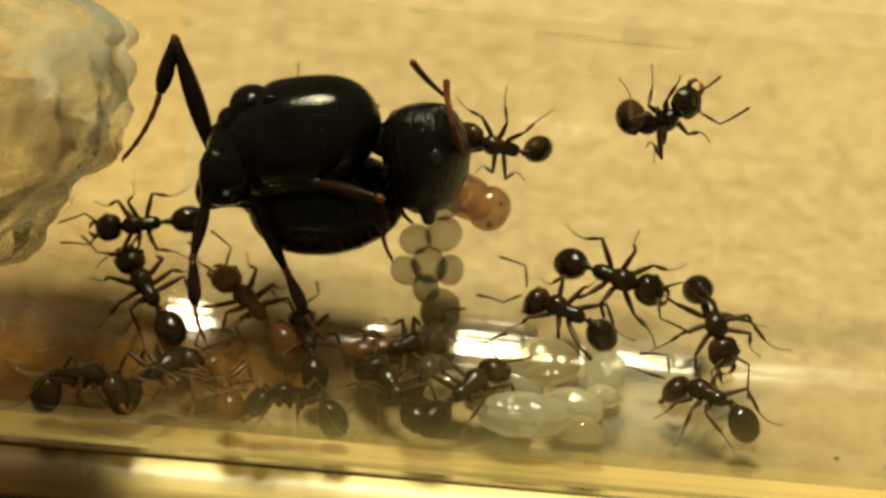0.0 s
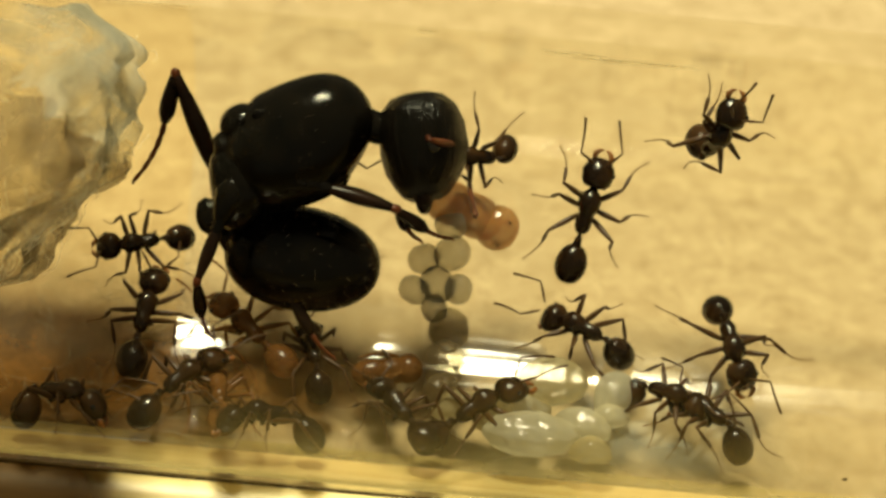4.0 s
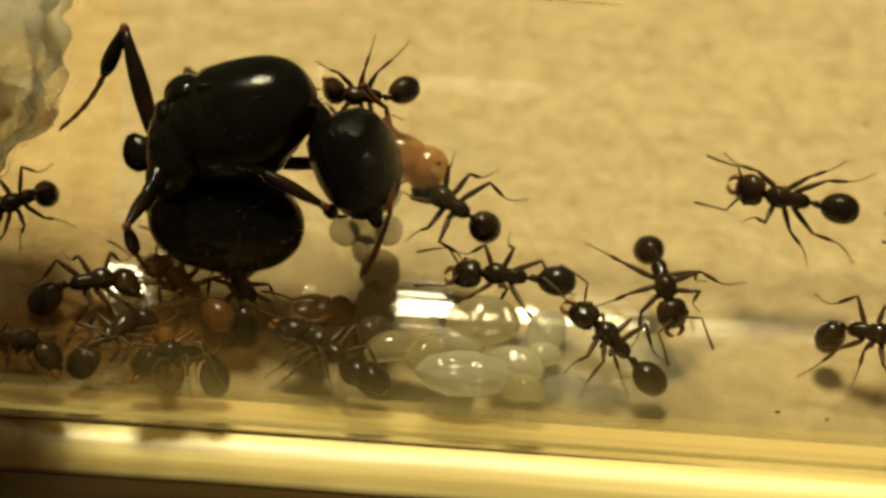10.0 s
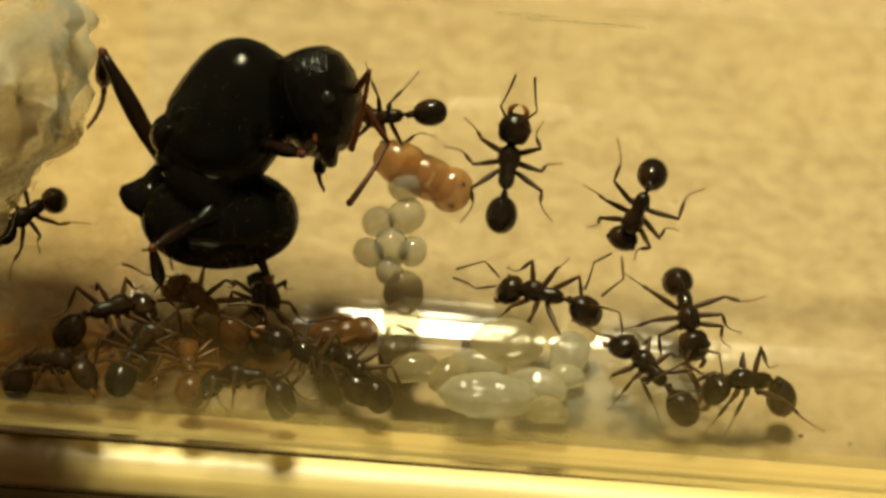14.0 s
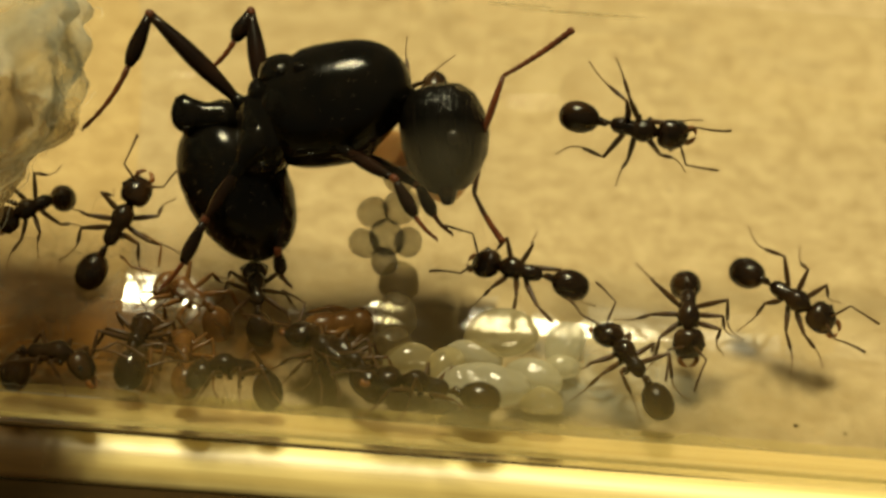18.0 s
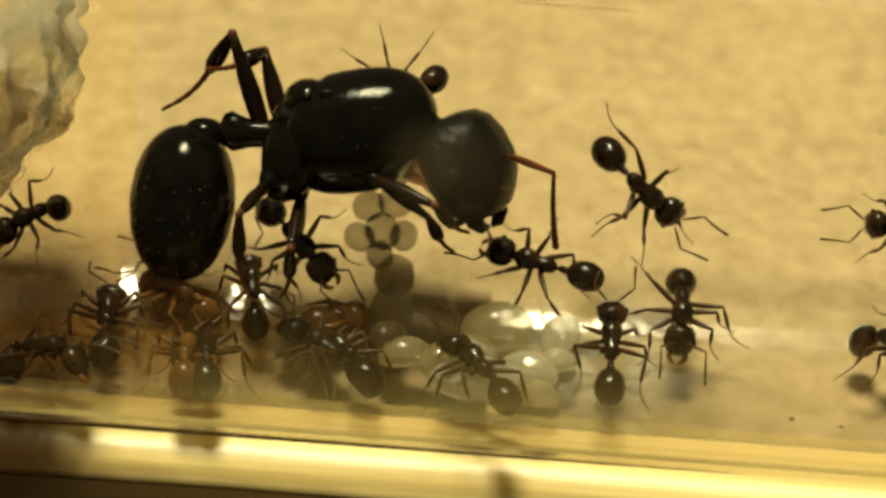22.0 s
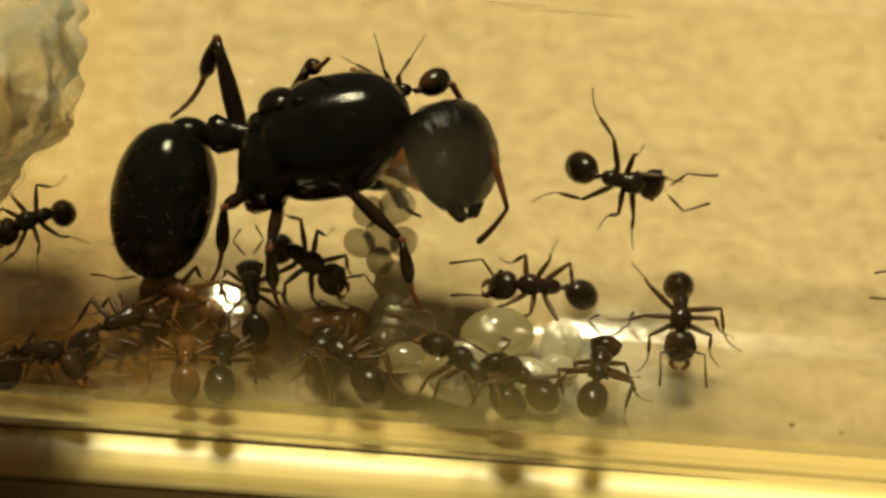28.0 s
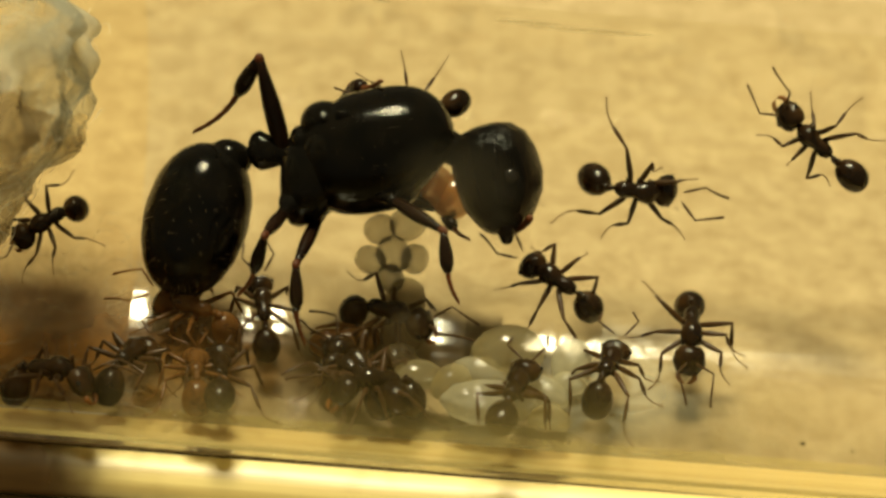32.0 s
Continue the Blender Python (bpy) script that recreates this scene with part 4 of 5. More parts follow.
def reach(p, a, b, length, sign):
    """The end of a limb of that length from p that is seen at (a, b)."""
    q = tube_point(a, b, p.z)
    d = q - p
    flat = math.hypot(d.x, d.y)
    if flat >= length:
        return p + d * (length / flat)
    return p + Vector((d.x, d.y, sign * math.sqrt(length ** 2 - flat ** 2)))


def move_queen(q, body, limbs):
    times = [i * 0.25 for i in range(129)]
    kids = {}
    for o in q.children:
        kids.setdefault(o.get("limb", ""), {})[o.name.split(".")[0]] = o
    tracks = {o: [] for o in q.children if o.name.split(".")[0] != "mesosoma"}
    own = []
    for t in times:
        ma, mb, mang, ha, hb, hang, ga, gb, gang, pa, pb = between(body, t)
        m = flat_pose(tube_point(ma, mb, depth(ma, mb, 2.0)), mang + 8)
        inv = m.inverted()
        own.append((t, m))
        core = kids[""]
        rear = min(max((mang - 15) / 40, 0.0), 1.0)      # how far she rears up
        hitch = between([(0, 0), (13.5, 0), (15.5, 1.2), (16, 1.5), (17.5, 1.8), (18.5, 0.6), (19, 0), (32, 0)], t)[0]      # hind hips raised
        gp = tube_point(ga, gb, depth(ga, gb, 2.1, GASTER_W) + 1.3 * rear)
        pp = tube_point(pa, pb, (depth(ma, mb, 2.0) + depth(ga, gb, 2.1, GASTER_W)) / 2)
        hp = tube_point(ha, hb, depth(ha, hb, 1.9))
        tracks[core["head"]].append((t, inv @ flat_pose(hp, hang) @ pose(0, 0, 0, between(HEAD_ROLL, t)[0])))
        tracks[core["gaster"]].append((t, inv @ flat_pose(gp, gang)))
        nose = m @ Vector((2.55 * MM, 0, 0.1 * MM))
        tracks[core["neck"]].append((t, inv @ bone_pose(TUBE.transposed() @ (nose / MM - AXIS), hp)))
        tracks[core["petiole"]].append((t, inv @ flat_pose(pp, mang + 20)))
        for name, rows in limbs.items():
            ka, kb, fa, fb = between(rows, t)
            near = 1 if "near" in name or name == "mid_far" else -1
            if name.startswith("antenna"):
                hm = flat_pose(hp, hang)
                base = hm @ Vector((0.2 * MM, (-0.8 if near > 0 else 0.8) * MM, 1.5 * MM))
                lf, lt = 2.5, 3.3
            else:
                x, z, w, lf, lt = QUEEN_HIPS[name]
                base = m @ Vector((x * MM, -w * MM, (z + (2.2 * rear + hitch if name == "hind_near" else 0.6 * hitch if name == "hind_far" else 0.0)) * MM))
            p = TUBE.transposed() @ (base / MM - AXIS)
            k = reach(p, ka, kb, lf, near)
            f = reach(k, fa, fb, lt, -near)
            first = kids[name]["scape" if name.startswith("antenna") else "femur"]
            second = kids[name]["funiculus" if name.startswith("antenna") else "tibia"]
            tracks[first].append((t, inv @ bone_pose(p, k)))
            tracks[second].append((t, inv @ bone_pose(k, f)))
            if "coxa" in kids[name]:
                tracks[kids[name]["coxa"]].append((t, inv @ bone_pose(p, k)))
    walk(q, own)
    for o, rows in tracks.items():
        walk(o, rows)


# ---- brood ----
def lay(ob, a, b, rise, heading, roll=0.0):
    """Lay a thing on the tube's wall at the seen place, its x along the heading."""
    p = on_wall(a, b, rise)
    up = Vector((0, -p.y, -p.z)).normalized()
    h = radians(heading) + LEAN
    x = Vector((math.cos(h), math.sin(h), 0))
    x = (x - up * x.dot(up)).normalized()
    m = (TUBE @ Matrix((x, up.cross(x), up)).transposed()).to_4x4()
    m.translation = world(p)
    ob.matrix_basis = m @ pose(0, 0, 0, roll, 0, 0)
    return ob


def px(x, y):
    return (x - 784) * 0.0215, (365 - y) * 0.0215


build_board()
build_tube()
build_cotton()

# eggs and larvae in a stack against the glass
for x, y, r in [(640, 375, 0.62), (690, 365, 0.72), (624, 430, 0.6), (665, 420, 0.72), (702, 428, 0.58), (660, 462, 0.55), (690, 310, 0.7)]:
    ob = thing("ant_larva", egg(2 * r * 1.08, r, r, -r * 1.08, 12, 16, waist=((0.3, 0.03), (0.5, 0.03), (0.7, 0.03))), EGG, "round greyish translucent ant larva stuck in a cluster", "larva", "larvae stacked on the glass")
    lay(ob, *px(x, y), r * 0.95 + 0.5, x * 3.7 % 180)
# brown lumps added for the cluster's dark shadow and reflection below it
for x, y, r in [(686, 500, 0.85), (680, 560, 0.9), (676, 615, 0.8)]:
    ob = thing("ant_larva", lumpy(r, int(y), 0.12, 1.2, 4, (1, 0.95, 1.2)), MURKY, "brownish translucent lump added for the shade under the cluster", "larva", "brown larvae under the cluster")
    lay(ob, *px(x, y), r * 0.95, 90)
for x, y, ln, wd, ang, cream in [(835, 682, 3.7, 1.0, 4, 0), (868, 594, 3.0, 1.05, 12, 1), (980, 612, 2.3, 0.78, 75, 0), (972, 655, 1.7, 0.55, 30, 0), (706, 640, 2.2, 0.66, 20, 1), (768, 648, 2.1, 0.62, 60, 1), (925, 668, 2.4, 0.66, -35, 0),
                                 (940, 716, 1.7, 0.6, 10, 1), (818, 632, 2.4, 0.6, -18, 0)]:
    bm = lumpy(ln / 2, int(x), 0.1, 1.6, 4, (1, 2 * wd / ln, 1.7 * wd / ln)) if ln > 3.2 else egg(ln, wd, wd * 0.9, -ln / 2, 18, 20, bow=0.22, waist=tuple((0.12 * i + 0.1, 0.02) for i in range(7)))
    ob = thing("ant_pupa" if cream else "ant_larva", bm, CREAM if cream else PALE,
               "cream-yellow naked ant pupa lying in the brood pile" if cream else "glossy white ant larva lying in the brood pile", "pupa" if cream else "larva", "brood pile")
    lay(ob, *px(x, y), wd * 0.9, ang)


def build_callow_pupa(x, y, ang, size, skin=PUPA):
    ob = tagged(new("callow_pupa"), "orange ant pupa with a dark eye beside the larvae", "pupa", "orange pupae")
    part("abdomen", egg(2.3 * size, 0.87 * size, 0.82 * size, -2.55 * size, 14, 18, waist=((0.3, 0.03), (0.5, 0.03), (0.7, 0.03))), skin, ob)
    part("thorax", egg(2.2 * size, 0.84 * size, 0.78 * size, -1.4 * size, 12, 16), skin, ob)
    head = part("head", egg(1.6 * size, 0.88 * size, 0.8 * size, -0.15 * size, 12, 18), skin, ob)
    for s in (-1, 1):
        part("eye", egg(0.28 * size, 0.12 * size, 0.12 * size, 0.75 * size, 6, 10, y0=0.42 * s * size, z0=0.52 * size), EYE_DARK, head)
    for s in (-1, 1):
        for k in range(3):
            part("folded_leg", tube_of([(-0.3 + 0.2 * k, 0.4 * s, 0.3), (-0.7 + 0.1 * k, 0.66 * s, 0.35), (-1.5, 0.5 * s, 0.45)], [0.09, 0.1, 0.05], 7), skin, ob)
    return lay(ob, *px(x, y), 0.8 * size, ang)


build_callow_pupa(742, 304, -28, 1.08)
tagged(build_callow_pupa(596, 572, 15, 0.72, AMBER), "brown-amber ant pupa lying in the brood pile")

queen = build_queen()
dark = build_worker("worker_ant", BROWN, LEG, "small dark brown worker ant walking on the glass")
amber = build_worker("callow_ant", AMBER, AMBER, "young amber-orange worker ant among the brood")
WORKERS = {}
for k in "bcdefghijklmnopqr":
    WORKERS[k] = copy_thing(dark, Matrix.Identity(4))
WORKERS["a"] = dark
WORKERS["young"] = amber
WORKERS["younger"] = copy_thing(amber, Matrix.Identity(4))


def motions():
    creep(WORKERS["a"], [(0, 7.01, 5.05, 5.14, 4.3), (1, 7.01, 5.03, 5.03, 4.15), (2, 7.03, 5.12, 4.97, 4.15), (2.5, 7.09, 5.1, 5.31, 4.06), (3, 7.4, 5.46, 6.39, 3.2), (3.5, 7.46, 6.26, 7.5, 3.25), (4.5, 9.35, 4.33, 7.42, 5.19), (5.5, 9.48, 1.01, 8.3, 4.24), (6, 10.76, 0.47, 8.72, 3.48), (6.5, 12.56, -0.9, 10.04, 1.89), (7, 14.15, -2.24, 11.18, -0.52), (7.5, 16.06, -3.61, 13.33, -2.17), (8, 16.62, -4, 13.24, -2.49), (9, 16.15, -4.94, 13.63, -3.33), (10, 17.84, -5.8, 15.05, -5.16), (11, 18.47, -6.17, 15.39, -5.46), (11.5, 15.29, -7.83, 15.39, -5.25), (12, 14.36, -6.11, 15.59, -4.99), (13, 11.48, -6.77, 13.78, -6.34)] +
                    [(13.5, 11.29, -6.69, 13.65, -6.36), (15.5, 5.68, -6.04, 8.04, -7.01), (16, 3.91, -6.3, 7.46, -7.91), (17, -0.6, -6.29, 3.38, -7.66), (18, -2.67, -6.43, 1.1, -7.72), (19, -3.78, -6.19, -0.02, -7.37), (20, -1.66, -6.54, 2.21, -7.5), (21, -0.67, -5.87, 2.34, -7.59), (22, 0.19, -5.38, 2.13, -7.8), (23, 0.17, -5.33, 2.39, -7.91), (24, 0.11, -5.25, 2.32, -7.93), (25, 0.04, -5.25, 2.36, -7.93), (28, -0.45, -5.16, 2.24, -7.95), (29, 0.69, -5.18, 1.44, -7.55), (30, 0.88, -4.77, 0.99, -7.68), (31, -0.02, -4.9, 1.7, -7.8), (32, 2.45, -5.46, 1.59, -7.83)], 0.98, 1, FEET["a"])
    creep(WORKERS["b"], [(0, 5.83, -2.04, 2.82, -0.97), (1, 5.72, -2.24, 2.71, -1.05), (1.5, 5.01, 0.24, 2.11, -1.05), (2, 4.71, 0.86, 1.87, -1.07), (3, 3.31, 2.71, 2.26, -0.45), (3.5, 3.42, 2.82, 2.64, -0.47), (5.5, 3.68, 4, 2.13, 0.26), (6, 2.93, 3.91, 2.12, 0.37), (6.5, 3.25, 3.98, 2.64, 0.49), (7, 2.54, 3.89, 2.71, 0.62), (7.5, 1.85, 3.89, 2.56, 0.86), (8, 2, 4.67, 2.75, 1.05), (8.5, 1.02, 5.59, 2.93, 2.39), (9, 0.28, 5.85, 2.54, 2.73), (9.5, -0.73, 8.54, 1.2, 5.53), (10, -3.65, 9.57, -0.64, 8.71), (11, -11.42, 9.95, -8.19, 9.95), (12, -20.9, 8.84, -17.67, 9.27), (13, -27.61, 5.7, -24.38, 6.77)] +
                    [(32, -28.29, 6.36, -25.07, 7.44)], 1.0, 2, FEET["b"])
    creep(WORKERS["c"], [(0, -6.64, 4.19, -9.01, 3.98), (7, -6.6, 3.89, -8.97, 3.68), (8, -6.39, 3.96, -8.75, 3.74), (9, -5.25, 3.12, -7.4, 3.22), (9.5, 0.02, 0.37, 1.63, -1.25), (10, -0.21, 0.21, 1.61, -1.01), (11, -0.13, 2.11, 1.27, -1.01), (12, 0.77, 2.49, 1.63, -1.01), (13, 0.67, 2.3, 2, -1.07), (13.5, 1.35, 2.92, 1.5, -0.45), (15.5, 4.08, 4.39, 1.91, 1.44), (16, 4.99, 4.3, 1.91, 2.36), (16.5, 7.14, 4.45, 3.42, 3.85), (17, 7.35, 3.49, 3.59, 3.71), (17.5, 8.21, 3.05, 4.47, 3.4), (18, 8.41, 2.71, 4.64, 3.42), (18.5, 8.41, 0.69, 5.44, 3.29), (19, 9.33, 0.15, 6.21, 2.26), (20, 9.74, -0.19, 6.19, 1.2)] +
                    [(21, 7.78, -0.88, 6.28, 1.7), (22, 8.36, -0.49, 6.11, 1.66), (23, 7.59, 0.37, 5.05, 1.23), (24, 7.31, 0.92, 4.51, 0.71), (25, 7.68, 1.42, 4.45, 0.67), (28, 7.4, 0.92, 5.46, 1.29), (29, 7.42, 1.1, 5.03, 1.96), (30, 6.73, 0.92, 5.14, 2.11), (31, 6.71, 0.69, 5.35, 2.09), (32, 7.4, 1.31, 5.57, 1.53)], 1.0, 3, FEET["c"])
    creep(WORKERS["d"], [(0, 18.73, 3.33, 21.95, 2.69), (9, 18.83, 1.29, 22.49, 0.86), (9.5, 14.32, 0.8, 17.76, 0.37), (10, 11.78, 0.15, 15.63, -0.6), (10.5, 9.83, 0.8, 13.22, 0.19), (11, 6.04, 0.92, 9.93, 0.34), (11.5, 3.87, 2.28, 7.52, 0.97), (12, 4.84, 3.14, 7.87, 1.2), (12.5, 4.3, 3.35, 7.07, 1.61), (13, 4.86, 1.18, 8.34, 1.98), (13.5, 5.7, -0.88, 7.52, 1.38), (15.5, 8.04, -0.34, 6.54, 1.38), (16, 8.97, -0.6, 6.32, 0.95), (16.5, 11.22, -1.53, 7.74, -0.24), (17, 11.65, -2.61, 8.64, -0.96), (17.5, 12.56, -2.6, 9.5, -1.46), (18, 13.95, -4.17, 11.16, -2.41), (18.5, 15.2, -4.71, 12.41, -3.4), (19, 15.14, -5.12, 12.45, -3.61)] +
                    [(19.5, 16.06, -3.74, 13.03, -3.63), (20, 16.73, -3.42, 14.04, -3.63), (21, 16.96, -4.79, 14.38, -3.87), (22, 18.15, -6.13, 15.78, -5.05), (23, 19.09, -6.94, 16.51, -5.83), (24, 16.55, -5.74, 19.13, -6.6), (25, 15.74, -7.07, 18.43, -7.72), (25.5, 14.06, -7.16, 16.64, -6.3), (27.5, 4.67, -6.84, 6.6, -7.05), (28, 1.81, -5.91, 3.53, -6.99), (29, -3.07, -6.26, -0.82, -6.9), (30, -4.06, -6.82, -1.91, -6.82), (32, -4.21, -6.32, -2.06, -6.32)], 0.97, 4, FEET["d"])
    creep(WORKERS["e"], [(0, 18.73, -1.18, 21.95, -1.4), (20, 19.52, -1.81, 21.67, -2.45), (21, 15.46, -2.21, 17.82, -2.86), (22, 16.21, -0.86, 18.79, -0.97), (23, 16.51, -2, 19.09, -2), (24, 16.55, -1.55, 19.13, -1.87), (25, 19.72, -1.48, 21.87, -1.91), (28, 18.15, -3.33, 20.73, -3.76), (30, 18.3, 1.57, 21.31, 1.57), (31, 16.86, 2.95, 20.08, 2.41), (31.5, 13.63, 3.14, 16.43, 2.17), (32, 12.23, 4.32, 15.03, 1.7)], 0.9, 5)
    creep(WORKERS["f"], [(0, 8.69, -4.3, 7.7, -1.78), (1, 8.69, -4.39, 7.98, -1.87), (2, 8.9, -4.41, 8.04, -1.83), (3, 8.97, -4.39, 8.15, -1.81), (6, 9.11, -4.47, 8.09, -1.78), (7, 9.16, -4.6, 8.02, -1.87), (8, 8.92, -4.54, 8.06, -1.89), (9, 8.88, -4.51, 8.08, -1.93), (10, 9.03, -4.51, 8.17, -1.93), (11, 9.01, -4.56, 8.15, -1.93), (12, 8.99, -4.6, 8.13, -1.98), (13, 8.94, -4.73, 8.13, -2.09), (16, 8.79, -5.12, 8.79, -2.6), (17, 8.75, -5.04, 8.79, -2.61), (18, 8.9, -5.14, 8.84, -2.73), (19, 8.79, -5.22, 8.79, -2.75), (20, 8.81, -5.25, 8.77, -2.84), (22, 8.79, -5.27, 8.84, -2.86), (25, 8.75, -5.25, 8.79, -2.77)] +
                    [(28, 8.75, -5.27, 8.75, -2.79), (30, 8.69, -5.2, 8.75, -2.77), (32, 8.73, -5.14, 8.75, -2.84)], 0.98, 6, FEET["f"])
    creep(WORKERS["g"], [(0, 1.53, -2.47, 4, -3.55), (1, 1.57, -2.56, 3.96, -3.59), (2, 1.81, -2.3, 4.71, -3.59), (3, 2.09, -2.41, 4.24, -3.63), (6, 1.43, -2.11, 4.55, -3.29), (7, 1.46, -2.45, 4.3, -3.42), (8, 1.46, -3.03, 4.15, -3.46), (9, 0.77, -2.79, 4.32, -3.16), (10, 1.18, -2.9, 4.67, -3.27), (11, 2.13, -2.73, 4.88, -3.33), (12, 1.89, -2.88, 4.75, -3.2), (13, 2.17, -2.73, 4.71, -3.48), (16, 1.44, -2.75, 4.92, -3.29), (17, 0.9, -2.42, 4.06, -2.89), (18, 1.2, -2.13, 4.39, -2.88), (19, 1.48, -1.78, 4.34, -3.01), (20, 1.25, -2.56, 4.36, -2.71), (21, 1.81, -1.61, 4.82, -2.69), (22, 1.91, -1.93, 5.14, -2.86)] +
                    [(23, 1.78, -2, 5.05, -3.07), (24, 1.89, -2.52, 5.16, -3.27), (25, 1.87, -2.56, 5.03, -3.2), (28, 2.02, -3.01, 5.07, -3.22), (29, 1.87, -2.17, 5.14, -3.25), (30, 2.28, -1.7, 5.07, -3.27), (31, 2.34, -1.68, 4.39, -2.97), (32, 2.67, -1.59, 4.82, -2.99)], 0.95, 7, FEET["g"])
    creep(WORKERS["h"], [(0, 6.9, -5.7, 9.48, -6.71), (1, 7.33, -5.46, 8.94, -6.6), (2, 6.21, -5.27, 8.75, -6.6), (3, 6.92, -5.42, 8.86, -6.75), (6, 6.74, -5.7, 9.11, -6.84), (7, 6.51, -6, 9.09, -6.9), (8, 5.87, -5.12, 9.27, -6.9), (9, 5.55, -4.41, 8.41, -7.09), (10, 5.7, -4.45, 8.21, -7.03), (11, 6.64, -4.24, 8.21, -7.03), (12, 6.94, -3.96, 8.56, -7.07), (13, 6.97, -4.73, 9.01, -7.27), (16, 4.92, -5.07, 7.68, -6.84), (17, 4.88, -4.61, 7.52, -7.04), (18, 5.83, -4.77, 7.8, -7.25), (19, 5.83, -3.76, 7.25, -6.94), (20, 5.98, -3.74, 6.36, -6.71), (21, 5.78, -3.83, 6.04, -6.51), (22, 6.17, -4.19, 6.11, -6.99)] +
                    [(23, 6.19, -4.26, 5.76, -6.41), (24, 6.23, -4.56, 5.91, -6.39), (25, 6.13, -4.6, 5.91, -6.21), (28, 5.89, -5.22, 5.46, -7.2), (29, 5.96, -5.07, 5.42, -6.26), (30, 6.04, -4.56, 5.5, -6.28), (31, 5.78, -5.01, 5.14, -6.41), (32, 5.89, -4.82, 5.25, -6.32)], 0.95, 8)
    creep(WORKERS["i"], [(0, 0.02, -5.05, -2.3, -6.88), (1, 0.3, -5.18, -2.45, -6.86), (2, 0.73, -5.38, -2.49, -6.94), (3, 0.8, -5.29, -2.58, -6.97), (6, -0.78, -4.43, -3, -6.84), (7, -2.52, -4.49, -2.95, -7.18), (8, -4.24, -4.32, -2.88, -7.16), (9, -3.96, -4.3, -3.31, -7.2), (10, -5.38, -4.94, -2.47, -6.94), (11, -6.9, -4.67, -3.5, -6.56), (12, -7.35, -4.49, -4.08, -6.6), (13, -7.61, -4.51, -3.7, -6.66), (16, -6.08, -4.36, -3.4, -6.66), (17, -6.08, -4.61, -3.5, -6.65), (19, -5.61, -4.9, -3.03, -6.62), (22, -5.93, -4.73, -3.25, -6.56), (24, -4.94, -4.77, -2.47, -6.71), (28, -4.75, -4.84, -3.14, -6.56), (32, -4.64, -4.6, -2.49, -6.54)], 1.0, 9)
    creep(WORKERS["j"], [(0, -14.81, 0.06, -11.8, 0.43), (1, -14.71, 0.02, -11.8, 0.34), (3, -14.9, 0.24, -12.43, 0.45), (6, -15.62, -0.39, -12.33, 0.54), (7, -16.6, -0.62, -13.54, -0.13), (8, -17.03, -0.45, -14.28, -0.41), (9, -17.07, -0.75, -14.81, -0.71), (10, -16.55, -0.54, -15.11, 0.04), (11, -17.01, -0.26, -15.54, 0.64), (12, -17.03, 0.02, -15.78, 0.84), (13, -17.18, -0.43, -15.95, 0.64), (16, -17.05, -0.82, -14.9, 0.26), (17, -17.05, -0.53, -14.86, 0.29), (18, -16.96, -0.52, -14.96, 0.34), (19, -16.79, -0.71, -15.29, 0.41), (20, -17.14, -0.62, -15.63, -0.13), (21, -16.68, -1.03, -14.92, -0.24), (22, -16.79, -1.07, -15.07, -0.26), (24, -16.77, -0.9, -15.31, -0.04)] +
                    [(25, -16.94, -0.73, -15.8, 0.13), (28, -16.79, -0.97, -14.79, -0.21), (29, -16.94, -0.77, -15.16, -0.28), (30, -16.86, -0.9, -15.03, 0.06), (32, -16.68, -0.52, -14.71, 0.56)], 0.85, 10)
    creep(WORKERS["k"], [(0, -14.06, -1.07, -12.38, -3.72), (1, -13.63, -0.73, -12.77, -3.96), (2, -14.58, -1.72, -13.57, -3.7), (3, -13.29, -1.05, -13.72, -4.06), (6, -13.53, -1.35, -15.02, -4.36), (7, -12.62, -2.02, -14.99, -4.28), (8, -13.37, -1.42, -15.2, -4.21), (9, -12.45, -3.01, -14.71, -4.3), (10, -11.72, -3.22, -14.79, -3.65), (11, -11.52, -3.48, -14.75, -4.13), (12, -11.44, -4.06, -14.77, -4.17), (13, -11.37, -4.41, -14.28, -4.3), (16, -13.18, -1.57, -15.76, -3.83), (17, -12.92, -1.39, -15.69, -3.64), (18, -12.02, 0.62, -13.85, -2.56), (19, -12.28, 1.33, -13.14, -0.49), (20, -9.93, 1.2, -12.62, 1.1), (21, -6.26, -0.6, -7.76, 1.01), (22, -4.9, -2.58, -6.84, -0.32)] +
                    [(23, -4.99, -2.75, -6.92, -0.49), (24, -5.16, -2.73, -7.25, -0.41), (25, -5.65, -2.99, -7.37, -0.73), (28, -4.54, -2.79, -6.47, -1.5), (29, -3.5, -2.82, -5.87, -2.17), (30, -3.42, -2.95, -5.61, -2.04), (31, -1.42, -3.83, -4.75, -2.54), (32, -1.53, -3.85, -4.11, -3.1)], 0.97, 11)
    creep(WORKERS["l"], [(0, -14.38, -6.34, -17.07, -6.3), (1, -15.24, -6.11, -17.29, -6.21), (2, -15.72, -6.23, -17.76, -6.23), (3, -15.54, -6.11, -17.8, -6.11), (6, -16.26, -6.47, -18.31, -6.04), (7, -16.49, -6.32, -18.32, -6.21), (8, -16.6, -6.36, -18.43, -6.15), (9, -15.03, -6.56, -16.96, -6.34), (10, -15.05, -6.34, -16.88, -6.34), (13, -14.6, -6.66, -16.43, -6.34), (19, -14.53, -6.62, -16.32, -6.34), (32, -14.75, -6.43, -16.58, -6.21)], 0.96, 12)
